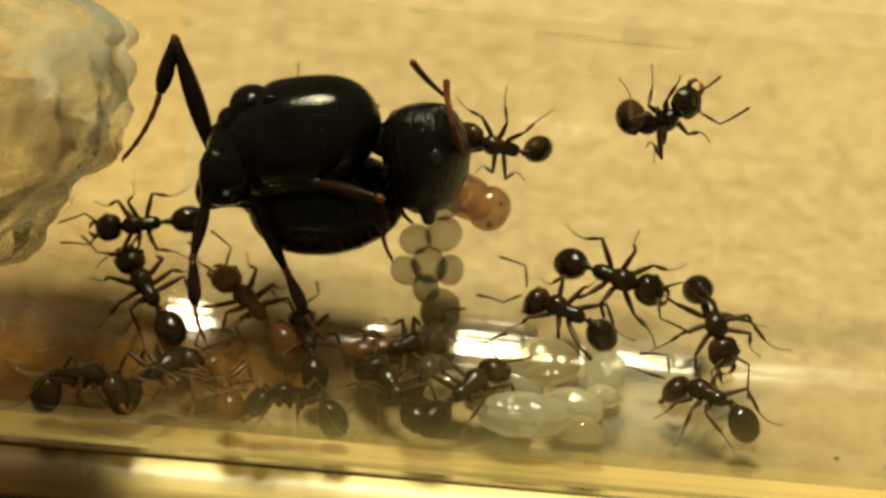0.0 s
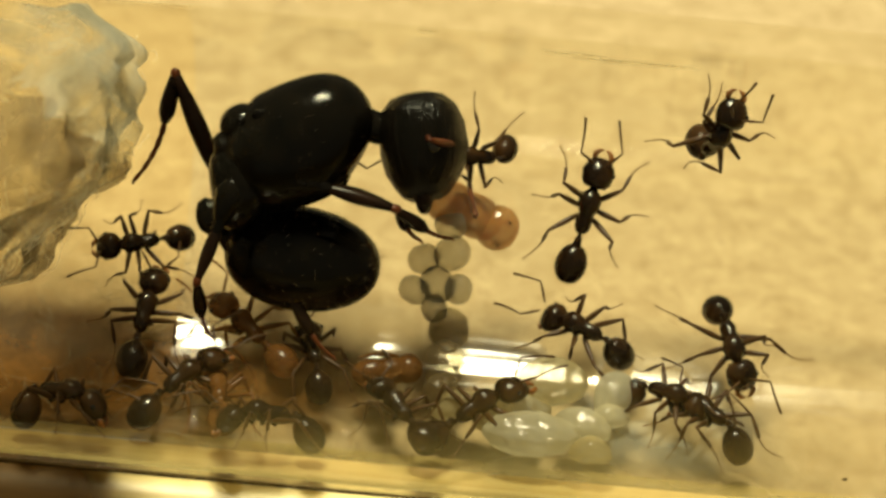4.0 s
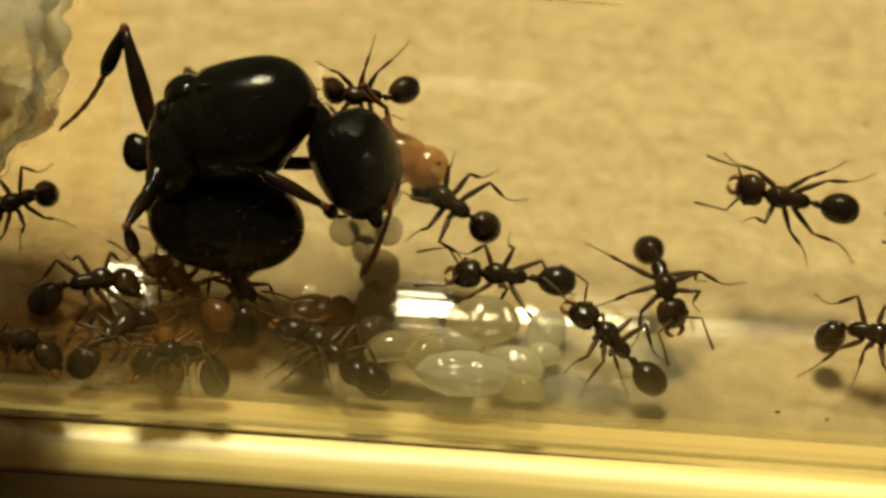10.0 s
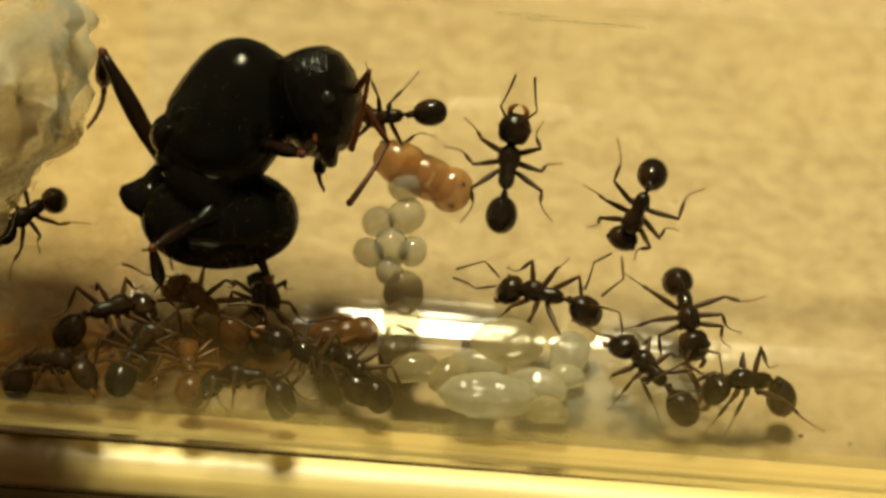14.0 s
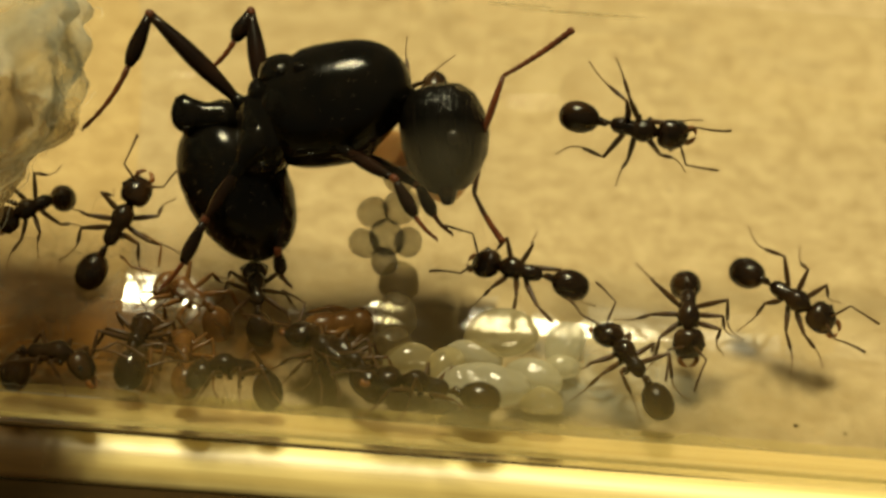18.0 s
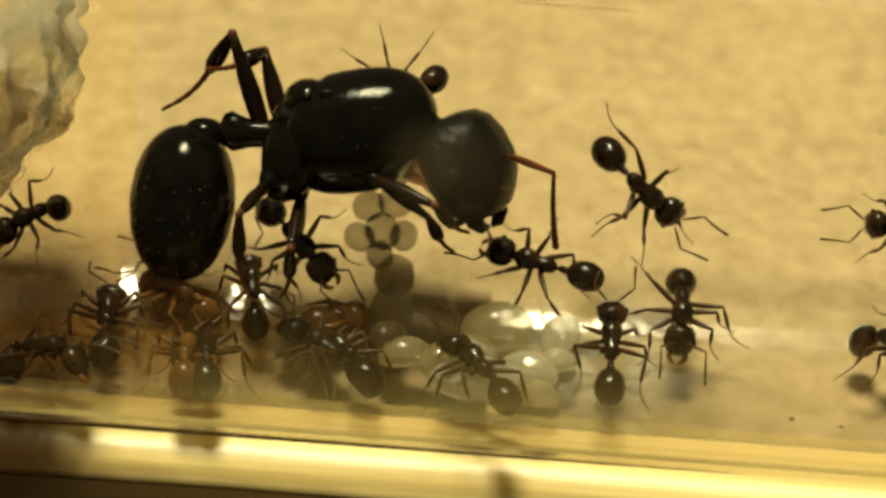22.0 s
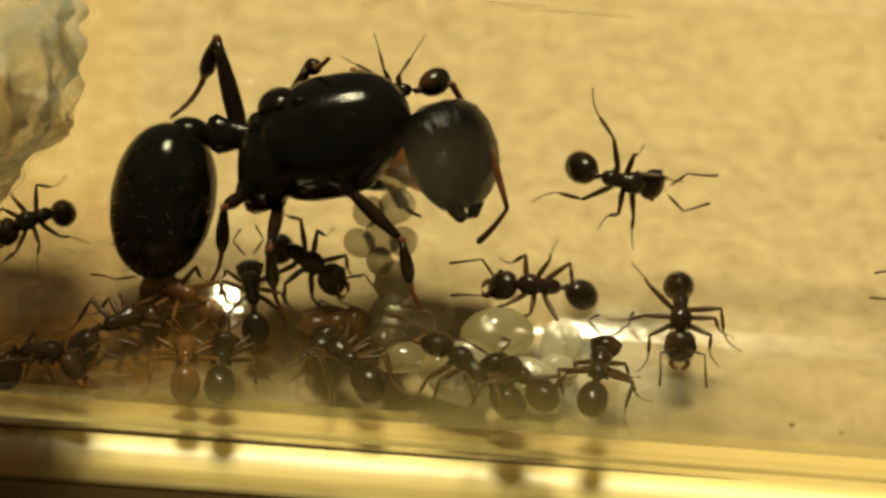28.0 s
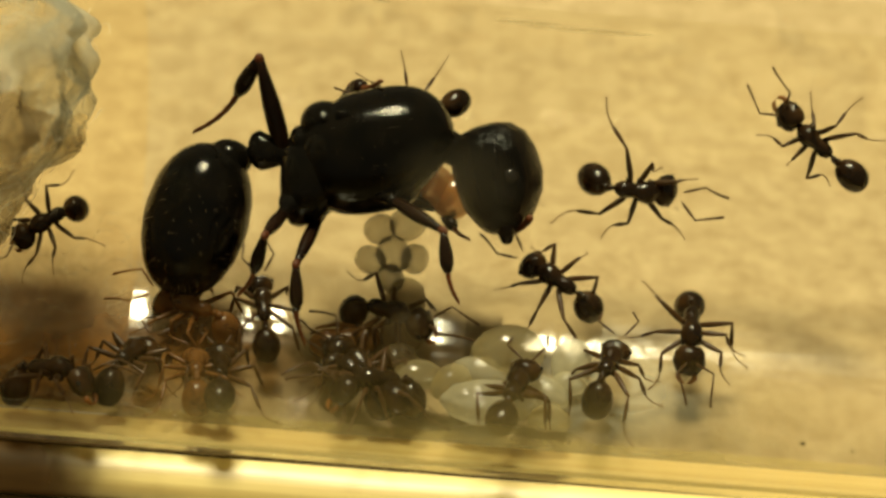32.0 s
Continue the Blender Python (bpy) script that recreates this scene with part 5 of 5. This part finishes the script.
    creep(WORKERS["m"], [(0, -11.59, -4.84, -14.06, -6.13), (1, -11.48, -4.49, -14.28, -6.32), (2, -11.2, -4.51, -13.89, -6.23), (3, -11.14, -4.17, -13.82, -6.11), (6, -10.89, -3.93, -13.47, -5.98), (7, -11.12, -4.39, -14.23, -6.21), (8, -11.55, -4, -14.02, -5.83), (9, -12.02, -4.51, -13.74, -6.23), (10, -11.07, -4.62, -13.37, -6.02), (11, -11.63, -4.45, -13.24, -5.63), (12, -10.36, -4.28, -12.9, -5.63), (13, -11.59, -4.51, -12.66, -5.91), (16, -11.78, -4.36, -13.18, -5.98), (17, -11.89, -4.4, -12.53, -5.9), (18, -11.7, -4.49, -12.34, -5.89), (19, -12.92, -3.61, -13.03, -5.76), (20, -13.05, -2.99, -13.05, -5.25), (21, -13.03, -3.4, -13.14, -5.22), (22, -12.92, -3.55, -13.14, -5.48)] +
                    [(23, -12.84, -3.4, -13.16, -5.44), (24, -13.22, -3.38, -13.01, -5.53), (25, -13.39, -3.53, -12.75, -5.46), (28, -11.31, -4.19, -13.89, -5.05), (29, -12, -4.97, -14.04, -5.5), (30, -11.91, -4.99, -13.31, -5.74), (31, -12.06, -4.9, -12.92, -6.19), (32, -11.95, -4.82, -13.35, -5.89)], 0.95, 13)
    creep(WORKERS["n"], [(0, -9.01, -6.66, -6.11, -7.2), (1, -9.65, -6.54, -6.32, -7.18), (3, -9.42, -6.86, -6.19, -7.18), (5.5, -11.8, -6.62, -9.01, -6.94), (6, -12.07, -6.62, -9.92, -6.84), (8, -11.55, -6.79, -9.83, -6.79), (13, -9.55, -6.77, -6.86, -6.99), (16, -9.09, -5.76, -6.69, -7.05), (17, -9.42, -6.33, -7.05, -6.76), (19, -9.48, -6.73, -7.55, -6.94), (20, -9.18, -5.03, -9.07, -6.97), (22, -9.27, -5.27, -9.27, -6.77), (24, -9.35, -5.31, -9.46, -6.82), (28, -8.62, -5.16, -8.73, -6.77), (30, -8.79, -5.1, -8.79, -6.82), (32, -9.16, -4.92, -9.16, -6.64)], 0.95, 14)
    creep(WORKERS["o"], [(0, -1.05, 3.76, 1.53, 3.12), (1, -2.34, 4.32, 0.3, 3.53), (2, -1.42, 4.19, 0.37, 3.65), (3, -1.89, 3.78, -0.17, 3.74), (6, -2.4, 4.45, -0.42, 4.02), (7, -2.52, 4.11, -0.58, 3.93), (8, -2.52, 3.96, -0.73, 3.91), (9, -3.1, 4.3, -1.2, 3.93), (10, -3.87, 3.98, -1.25, 3.81), (11, -3.03, 4.26, -1.1, 4.19), (12, -3.7, 3.78, -1.23, 4.06), (13, -4.39, 3.55, -1.05, 3.83), (16, -4.15, 3.81, -0.97, 4.13), (17, -2.64, 4.31, -0.86, 4.14), (19, -3.46, 4.77, -0.62, 4.56), (21, -3.03, 4.45, -0.56, 4.45), (23, -3.27, 4.45, -0.86, 4.28), (24, -3.33, 4.58, -0.97, 4.26), (25, -3.29, 4.32, -0.67, 4.79)] +
                    [(28, -3.35, 4.62, -0.67, 4.51), (29, -3.29, 4.71, -0.67, 4.49), (30, -3.2, 4.58, -0.58, 4.47), (32, -2.92, 4.54, -0.34, 4.36)], 0.85, 15)
    creep(WORKERS["p"], [(0, -7.4, -3.22, -6.86, -5.16), (13, -7.61, -2.47, -7.4, -4.45), (32, -7.61, -2.34, -7.4, -4.45)], 0.85, 16)
    creep(WORKERS["q"], [(0, -4.6, -4.94, -2.99, -7.09), (13, -4.82, -5.27, -3.1, -6.51), (32, -4.82, -5.27, -3.1, -6.51)], 0.9, 17)
    creep(WORKERS["r"], [(0, -2.34, -4.08, -4.71, -4.84), (1, -1.38, -4.06, -2.34, -2.77), (2, 1.48, -4.19, -1.31, -3.44), (3, 5.2, -5.14, 2.62, -4.06), (3.5, 5.57, -5.14, 2.99, -4.49), (5.5, 12.92, -7.16, 10.64, -6.3), (6, 14.8, -7.48, 12.33, -7.48), (6.5, 16.32, -7.78, 13.76, -7.76), (7, 17.48, -8.58, 14.68, -8.47), (8, 21.35, -8.94, 18.12, -8.73), (32, 23.31, -8.47, 20.08, -8.26)], 0.88, 18)
    creep(WORKERS["young"], [(0, -10.3, -1.72, -8.04, -4.08), (1, -10.69, -2.13, -8.15, -4.06), (2, -10.77, -1.93, -8.41, -4.19), (3, -10.71, -2.02, -8.45, -4.17), (6, -10.67, -1.89, -8.42, -4.15), (7, -10.15, -2.13, -8, -4.39), (8, -10.58, -2.28, -8, -4.43), (10, -10.53, -2.58, -8.28, -4.41), (13, -10.66, -2.58, -8.58, -4.19), (16, -10.81, -2.75, -8.66, -4.36), (20, -11.12, -3.2, -9.5, -4.06), (24, -11.18, -3.16, -9.57, -3.91), (32, -11.09, -3.1, -9.16, -3.74)], 0.95, 19)
    creep(WORKERS["younger"], [(0, -10.62, -5.05, -10.08, -6.56), (3, -10.92, -4.71, -10.6, -6.21), (6, -11.1, -4.9, -10.78, -6.3), (7, -11.33, -5.14, -11.01, -6.43), (8, -11.12, -5.18, -10.58, -6.36), (10, -10.43, -5.48, -10.1, -6.77), (13, -10.41, -5.05, -10.19, -6.34), (18, -10.41, -5.03, -10.19, -6.32), (19, -9.98, -5.76, -10.13, -7.05), (32, -10.13, -5.25, -10.02, -6.32)], 0.9, 20)
    move_queen(queen, [(0, -7.45, 3.75, -9, -2.77, 2.9, -80, -6.5, 1.15, 6, -10.81, 1.4), (0.3, -7.5, 3.8, -3, -3.05, 2.7, -76, -7.0, 0.35, 0, -10.95, 1.35), (0.7, -7.95, 3.8, 4, -3.4, 2.65, -72, -7.75, -0.15, -6, -11.2, 1.25), (1, -8.19, 3.72, 6, -3.53, 2.17, -70, -8.15, -0.41, -8, -11.35, 1.2), (2, -7.55, 4.08, 6, -3.03, 3.33, -75, -7.65, -0.54, -10, -11.02, 1.18), (3, -7.95, 4.4, 7, -3.29, 4.43, -85, -7.8, -0.3, -8, -11.11, 1.1), (6, -7.9, 4.03, 5, -3.04, 3.27, -75, -7.56, -0.28, -8, -10.97, 1.23), (7, -7.35, 3.97, 4, -2.41, 3.14, -70, -7.35, -0.62, -8, -10.77, 1.1), (8, -6.95, 4.02, 1, -2.3, 2.99, -70, -7.35, -0.45, -8, -10.66, 1.38), (9, -6.92, 3.5, -4, -2.77, 1.61, -65, -7.61, -0.64, -8, -10.81, 1.61)] +
                    [(10, -7.38, 2.97, -3, -2.97, 1.18, -65, -7.95, -0.97, -8, -11.15, 1.5), (11, -7.72, 3.68, 4, -3.03, 3.18, -60, -7.87, -0.26, -8, -11.28, 1.25), (12, -8.42, 3.92, 44, -4.8, 5.2, -62, -8.3, -0.1, -3, -11.3, 0.13), (13, -8.95, 4.1, 62, -6.05, 5.55, -72, -8.7, -0.15, 5, -11.59, -0.15), (16, -8.66, 3.27, -8, -4.15, 1.87, -70, -9.95, 0.15, -15, -12.96, 2.19), (17, -6.41, 3.56, -8, -2.43, 1.95, -70, -8.86, 0.45, -28, -11.35, 2.75), (18, -4.6, 4.04, -6, -0.41, 2.6, -80, -8.26, 0.73, -62, -10.08, 3.35), (19, -3.68, 4.13, -8, 0.67, 3.27, -80, -10.13, 0.9, -90, -8.19, 3.48)] +
                    [(20, -3.81, 3.68, -8, 0.49, 2.6, -80, -10.36, 0.34, -92, -8.32, 3.03), (21, -3.35, 3.05, -8, 0.84, 1.87, -80, -10.06, 0.04, -93, -7.87, 2.52), (22, -3.46, 2.79, -8, 0.73, 1.29, -65, -10.19, -0.11, -96, -8.08, 2.47), (23, -3.91, 2.73, -8, 0.39, 0.8, -65, -10.47, 0.15, -97, -8.43, 2.62), (24, -4.51, 2.54, -8, -0.54, 0.06, -75, -10.75, 0.39, -97, -8.71, 2.97), (25, -4.58, 2.17, -8, -0.6, -0.62, -80, -10.71, 0.34, -97, -8.88, 2.82), (28, -4.43, 2.79, -5, 0.09, 1.93, -70, -10.92, 0.19, -100, -8.62, 2.58), (29, -3.93, 2.88, -5, 0.58, 1.7, -65, -10.49, 0.62, -104, -8.13, 2.77)] +
                    [(30, -3.63, 2.86, -5, 0.99, 1.46, -65, -10.41, 0.6, -104, -8.04, 2.86), (31, -3.25, 2.84, -5, 1.38, 1.55, -70, -10.02, 0.26, -104, -7.65, 2.73), (32, -3.25, 2.92, -5, 1.38, 1.74, -75, -10.1, 0.09, -106, -7.44, 2.6)], {
        "hind_near": [(0, -12.23, 7.2, -13.74, 2.47), (1, -12.77, 6.79, -13.85, 2.39), (2, -12.38, 6.77, -13.89, 2.36), (3, -12.64, 6.58, -13.87, 2.39), (6, -12.18, 6.6, -13.79, 2.41), (7, -11.87, 6.64, -13.95, 2.28), (8, -11.65, 6.79, -14.13, 2.24), (9, -11.59, 6.99, -13.95, 2.26), (10, -11.98, 7.05, -13.87, 2.26), (11, -12.23, 6.77, -13.93, 2.36), (12, -12.9, 6.15, -13.97, 2.17), (13, -13.63, 5.48, -13.95, 3.44), (16, -13.5, 7.57, -13.93, 3.27), (17, -12.86, 7.54, -13.93, 3.13), (18, -11.65, 7.33, -13.74, 2.06), (19, -11.31, 6.6, -13.57, 1.87), (20, -11.61, 5.83, -14.45, 0.77), (21, -11.2, 5.42, -14.1, 0.9), (22, -8.19, 6.23, -10.66, 3.12)] +
                    [(23, -8.17, 6.39, -10.36, 3.16), (24, -8.49, 6.56, -10.21, 3.5), (25, -8.41, 6.47, -10.28, 3.35), (28, -8.84, 6.3, -10.28, 3.22), (29, -8.28, 6.47, -10, 3.53), (30, -7.83, 6.41, -9.87, 3.5), (31, -7.61, 6.28, -9.87, 3.27), (32, -7.61, 6.15, -9.91, 3.14)],
        "hind_far": [(0, -9.01, 4.19, -7.72, 2.47), (13, -9.76, 5.05, -8.69, 3.55), (15.5, -9.59, 5.68, -9.8, 3.74), (16, -9.7, 6.97, -9.85, 5.63), (17, -8.45, 7.43, -9.95, 4.85), (18, -7.83, 7.48, -9.22, 4.75), (19, -7.44, 7.31, -8.84, 4.67), (20, -7.25, 6.69, -9.07, 4.64), (21, -7.12, 6.17, -9.27, 4.56), (22, -7.12, 5.87, -8.84, 4.51), (23, -7.03, 5.91, -9.18, 4.56), (24, -4.51, 5.44, -3.22, 5.01), (28, -5.29, 5.59, -4.64, 5.05), (29, -4.58, 5.68, -3.29, 5.14), (32, -4.21, 5.29, -3.14, 4.86)],
        "mid_far": [(0, -11.7, -1.61, -11.37, -4.19), (1, -12.34, -1.48, -11.91, -3.85), (2, -11.85, -1.61, -11.63, -3.55), (3, -11.89, -1.48, -11.57, -3.42), (6, -11.75, -1.68, -11.64, -3.5), (7, -11.76, -1.48, -11.55, -4.06), (8, -11.55, -0.99, -11.44, -3.57), (9, -11.48, -1.5, -11.37, -3.44), (10, -11.55, -1.18, -11.39, -2.9), (11, -11.52, -1.01, -11.42, -2.95), (12, -10.64, -1.7, -10.69, -3.42), (13, -10.3, -1.83, -10.3, -3.33), (16, -13.93, -0.17, -13.39, -4.04), (17, -12.21, -0.53, -12.64, -2.46), (18, -10.19, -1.59, -11.05, -3.53), (19, -8.3, 0.47, -9.27, -2.75), (20, -8.43, 0.34, -9.07, -2.88), (21, -7.55, -0.92, -8.08, -3.5), (22, -7.87, -0.54, -8.08, -3.55)] +
                    [(23, -8.32, -0.49, -8.32, -3.29), (24, -8.71, -0.37, -8.81, -3.16), (25, -8.62, -0.41, -8.62, -2.99), (28, -8.41, -0.11, -8.84, -2.9), (30, -7.72, -0.37, -8.69, -3.16), (32, -7.33, -0.52, -8.3, -2.88)],
        "mid_near": [(0, -7.4, -2.69, -6.32, -5.05), (1, -7.83, -2.99, -6.64, -4.71), (2, -7.12, -3.98, -6.47, -5.05), (3, -7.37, -3.31, -6.19, -4.92), (6, -7.99, -3.29, -6.37, -5.01), (7, -7.46, -3.42, -6.49, -4.92), (8, -7.46, -2.92, -6.6, -4.86), (9, -7.35, -3.01, -6.43, -4.94), (10, -7.2, -3.76, -6.34, -5.05), (11, -7.44, -2.95, -7.12, -4.45), (12, -6.82, -2.34, -6.82, -4.06), (13, -6.75, -2.26, -6.86, -4.19), (16, -7.91, -3.4, -6.94, -4.79), (17, -7.27, -2.89, -7.16, -4.4), (18, -6.71, -1.81, -6.64, -3.1), (19, -6.15, -0.6, -6.36, -3.83), (20, -5.96, -0.73, -6.49, -4.17), (21, -5.61, -0.92, -6.26, -3.72), (22, -5.93, -1.83, -6.26, -3.76)] +
                    [(23, -6.39, -1.57, -6.39, -4.58), (24, -6.99, -2.09, -6.66, -4.45), (25, -6.94, -1.91, -6.73, -4.28), (28, -6.69, -1.61, -6.69, -4.19), (29, -6.41, -1.53, -6.51, -4.54), (30, -6.43, -1.66, -6.32, -4.45), (32, -6.15, -1.59, -6.26, -4.6)],
        "fore_near": [(0, -4.4, 1.3, -4.3, -1.0), (0.6, -4.4, 0.9, -4.2, -1.3), (1, -4.49, 0.24, -3.85, -0.41), (2, -4.32, 2.04, -2.82, 0.32), (3, -3.18, 1.63, -1.89, 0.24), (6, -4.33, 1.12, -2.83, 0.58), (7, -3.48, 1.42, -2.95, -0.84), (8, -3.38, 1.59, -2.95, -0.99), (9, -4.28, 0.21, -3.1, -0.97), (10, -3.98, -0.54, -3.65, -0.97), (11, -4.32, 1.35, -2.82, -1.01), (12, -3.91, 2.82, -3.05, -1.05), (13, -5.89, 3.76, -5.14, 5.7), (16, -5.76, -0.82, -5.98, -2), (17, -4.47, -0.63, -5.87, -2.03), (18, -2.24, 0.99, -0.73, -1.7), (19, -0.45, 0.58, 0.41, -1.25), (20, -0.58, 0.67, 0.17, -1.16), (21, -0.45, 0.26, 0.52, -1.25), (22, -0.56, -0.21, 0.52, -1.4)] +
                    [(23, -1.01, -1.14, -0.37, -2.86), (24, -1.93, -1.66, -0.43, -2.73), (25, -2.86, -2.34, -1.46, -4.71), (28, -1.74, -1.4, -1.2, -4.62), (29, -1.57, -1.31, -1.25, -4.54), (30, -1.38, -1.12, -1.59, -4.02), (31, -1.1, -1.25, -1.42, -3.18), (32, -0.67, -0.3, -0.34, -3.31)],
        "fore_far": [(0, -3.85, 1.83, -3.42, 0.32), (11, -3.89, 1.14, -3.25, 0.28), (12, -4.56, 2.39, -4.99, 0.88), (13, -6.32, 3.33, -6.11, 2.26), (16, -3.5, 0.9, -3.72, -1.68), (18, -0.52, 0.34, -0.3, -1.16), (20, -0.26, -0.09, 0.82, -0.95), (23, -1.12, -0.92, -0.47, -2.64), (25, -1.35, -2.56, -0.49, -4.28), (28, -2.28, 0.75, -1.31, -0.54), (32, -0.77, 0.56, 0.09, -0.73)],
        "antenna_near": [(0, -1.7, 4.08, -2.34, 5.91), (1, -2.34, 0.45, -4.06, -2.67), (2, -4, 5.48, -5.29, 7.42), (3, -2.75, 6.04, -3.83, 7.33), (6, -3.26, 0.58, -2.4, -0.28), (7, -0.9, 1.53, -1.44, -1.91), (8, -0.58, 1.38, -0.37, 0.09), (9, -0.09, 2.79, -0.95, -1.07), (10, -1.72, -0.75, -2.47, -3.12), (11, -3.68, 1.14, -3.03, 0.28), (12, -1.87, 3.89, 0.17, 3.03), (13, -3.96, 5.7, -4.39, 4.19), (16, -2.21, 4.77, -2.86, -1.03), (17, 1.23, 3.99, 2.84, 3.67), (18, 2.06, 5.61, 5.18, 6.79), (19, 2.77, 6.28, 5.68, 4.77), (20, 2.75, 4.43, 3.07, 0.45), (21, 4.82, 2.84, 4.39, -1.35), (22, 3.91, 1.01, 3.78, -1.83)] +
                    [(23, 2.64, 2.09, 3.93, -1.25), (24, 2.79, 0.71, 1.93, -1.87), (25, 2.19, -0.62, 1.66, -1.48), (28, 2.34, -0.64, 1.38, -1.5), (29, 1.87, 4.17, 3.38, 0.84), (30, 2.71, 2.75, 3.57, -0.8), (31, 1.38, 4.13, 3.42, 0.9), (32, 0.84, 4.43, 2.77, 1.42)],
        "antenna_far": [(0, -2.13, 5.7, -3.42, 6.13), (3, -1.46, 3.25, -1.25, 0.67), (9, -1.38, 3.01, -2.24, 4.73), (12, -2.84, 4.11, -3.91, 1.96), (16, -2.64, 1.55, -3.93, -1.46), (19, 2.45, 0.04, 4.28, -1.46), (21, 1.27, 0.15, 0.41, -0.49), (24, 1.29, -1.44, -0.43, -2.73), (28, 0.95, 3.55, -0.13, 4.3), (32, 1.81, -0.73, 2.67, -0.09)]})

motions()
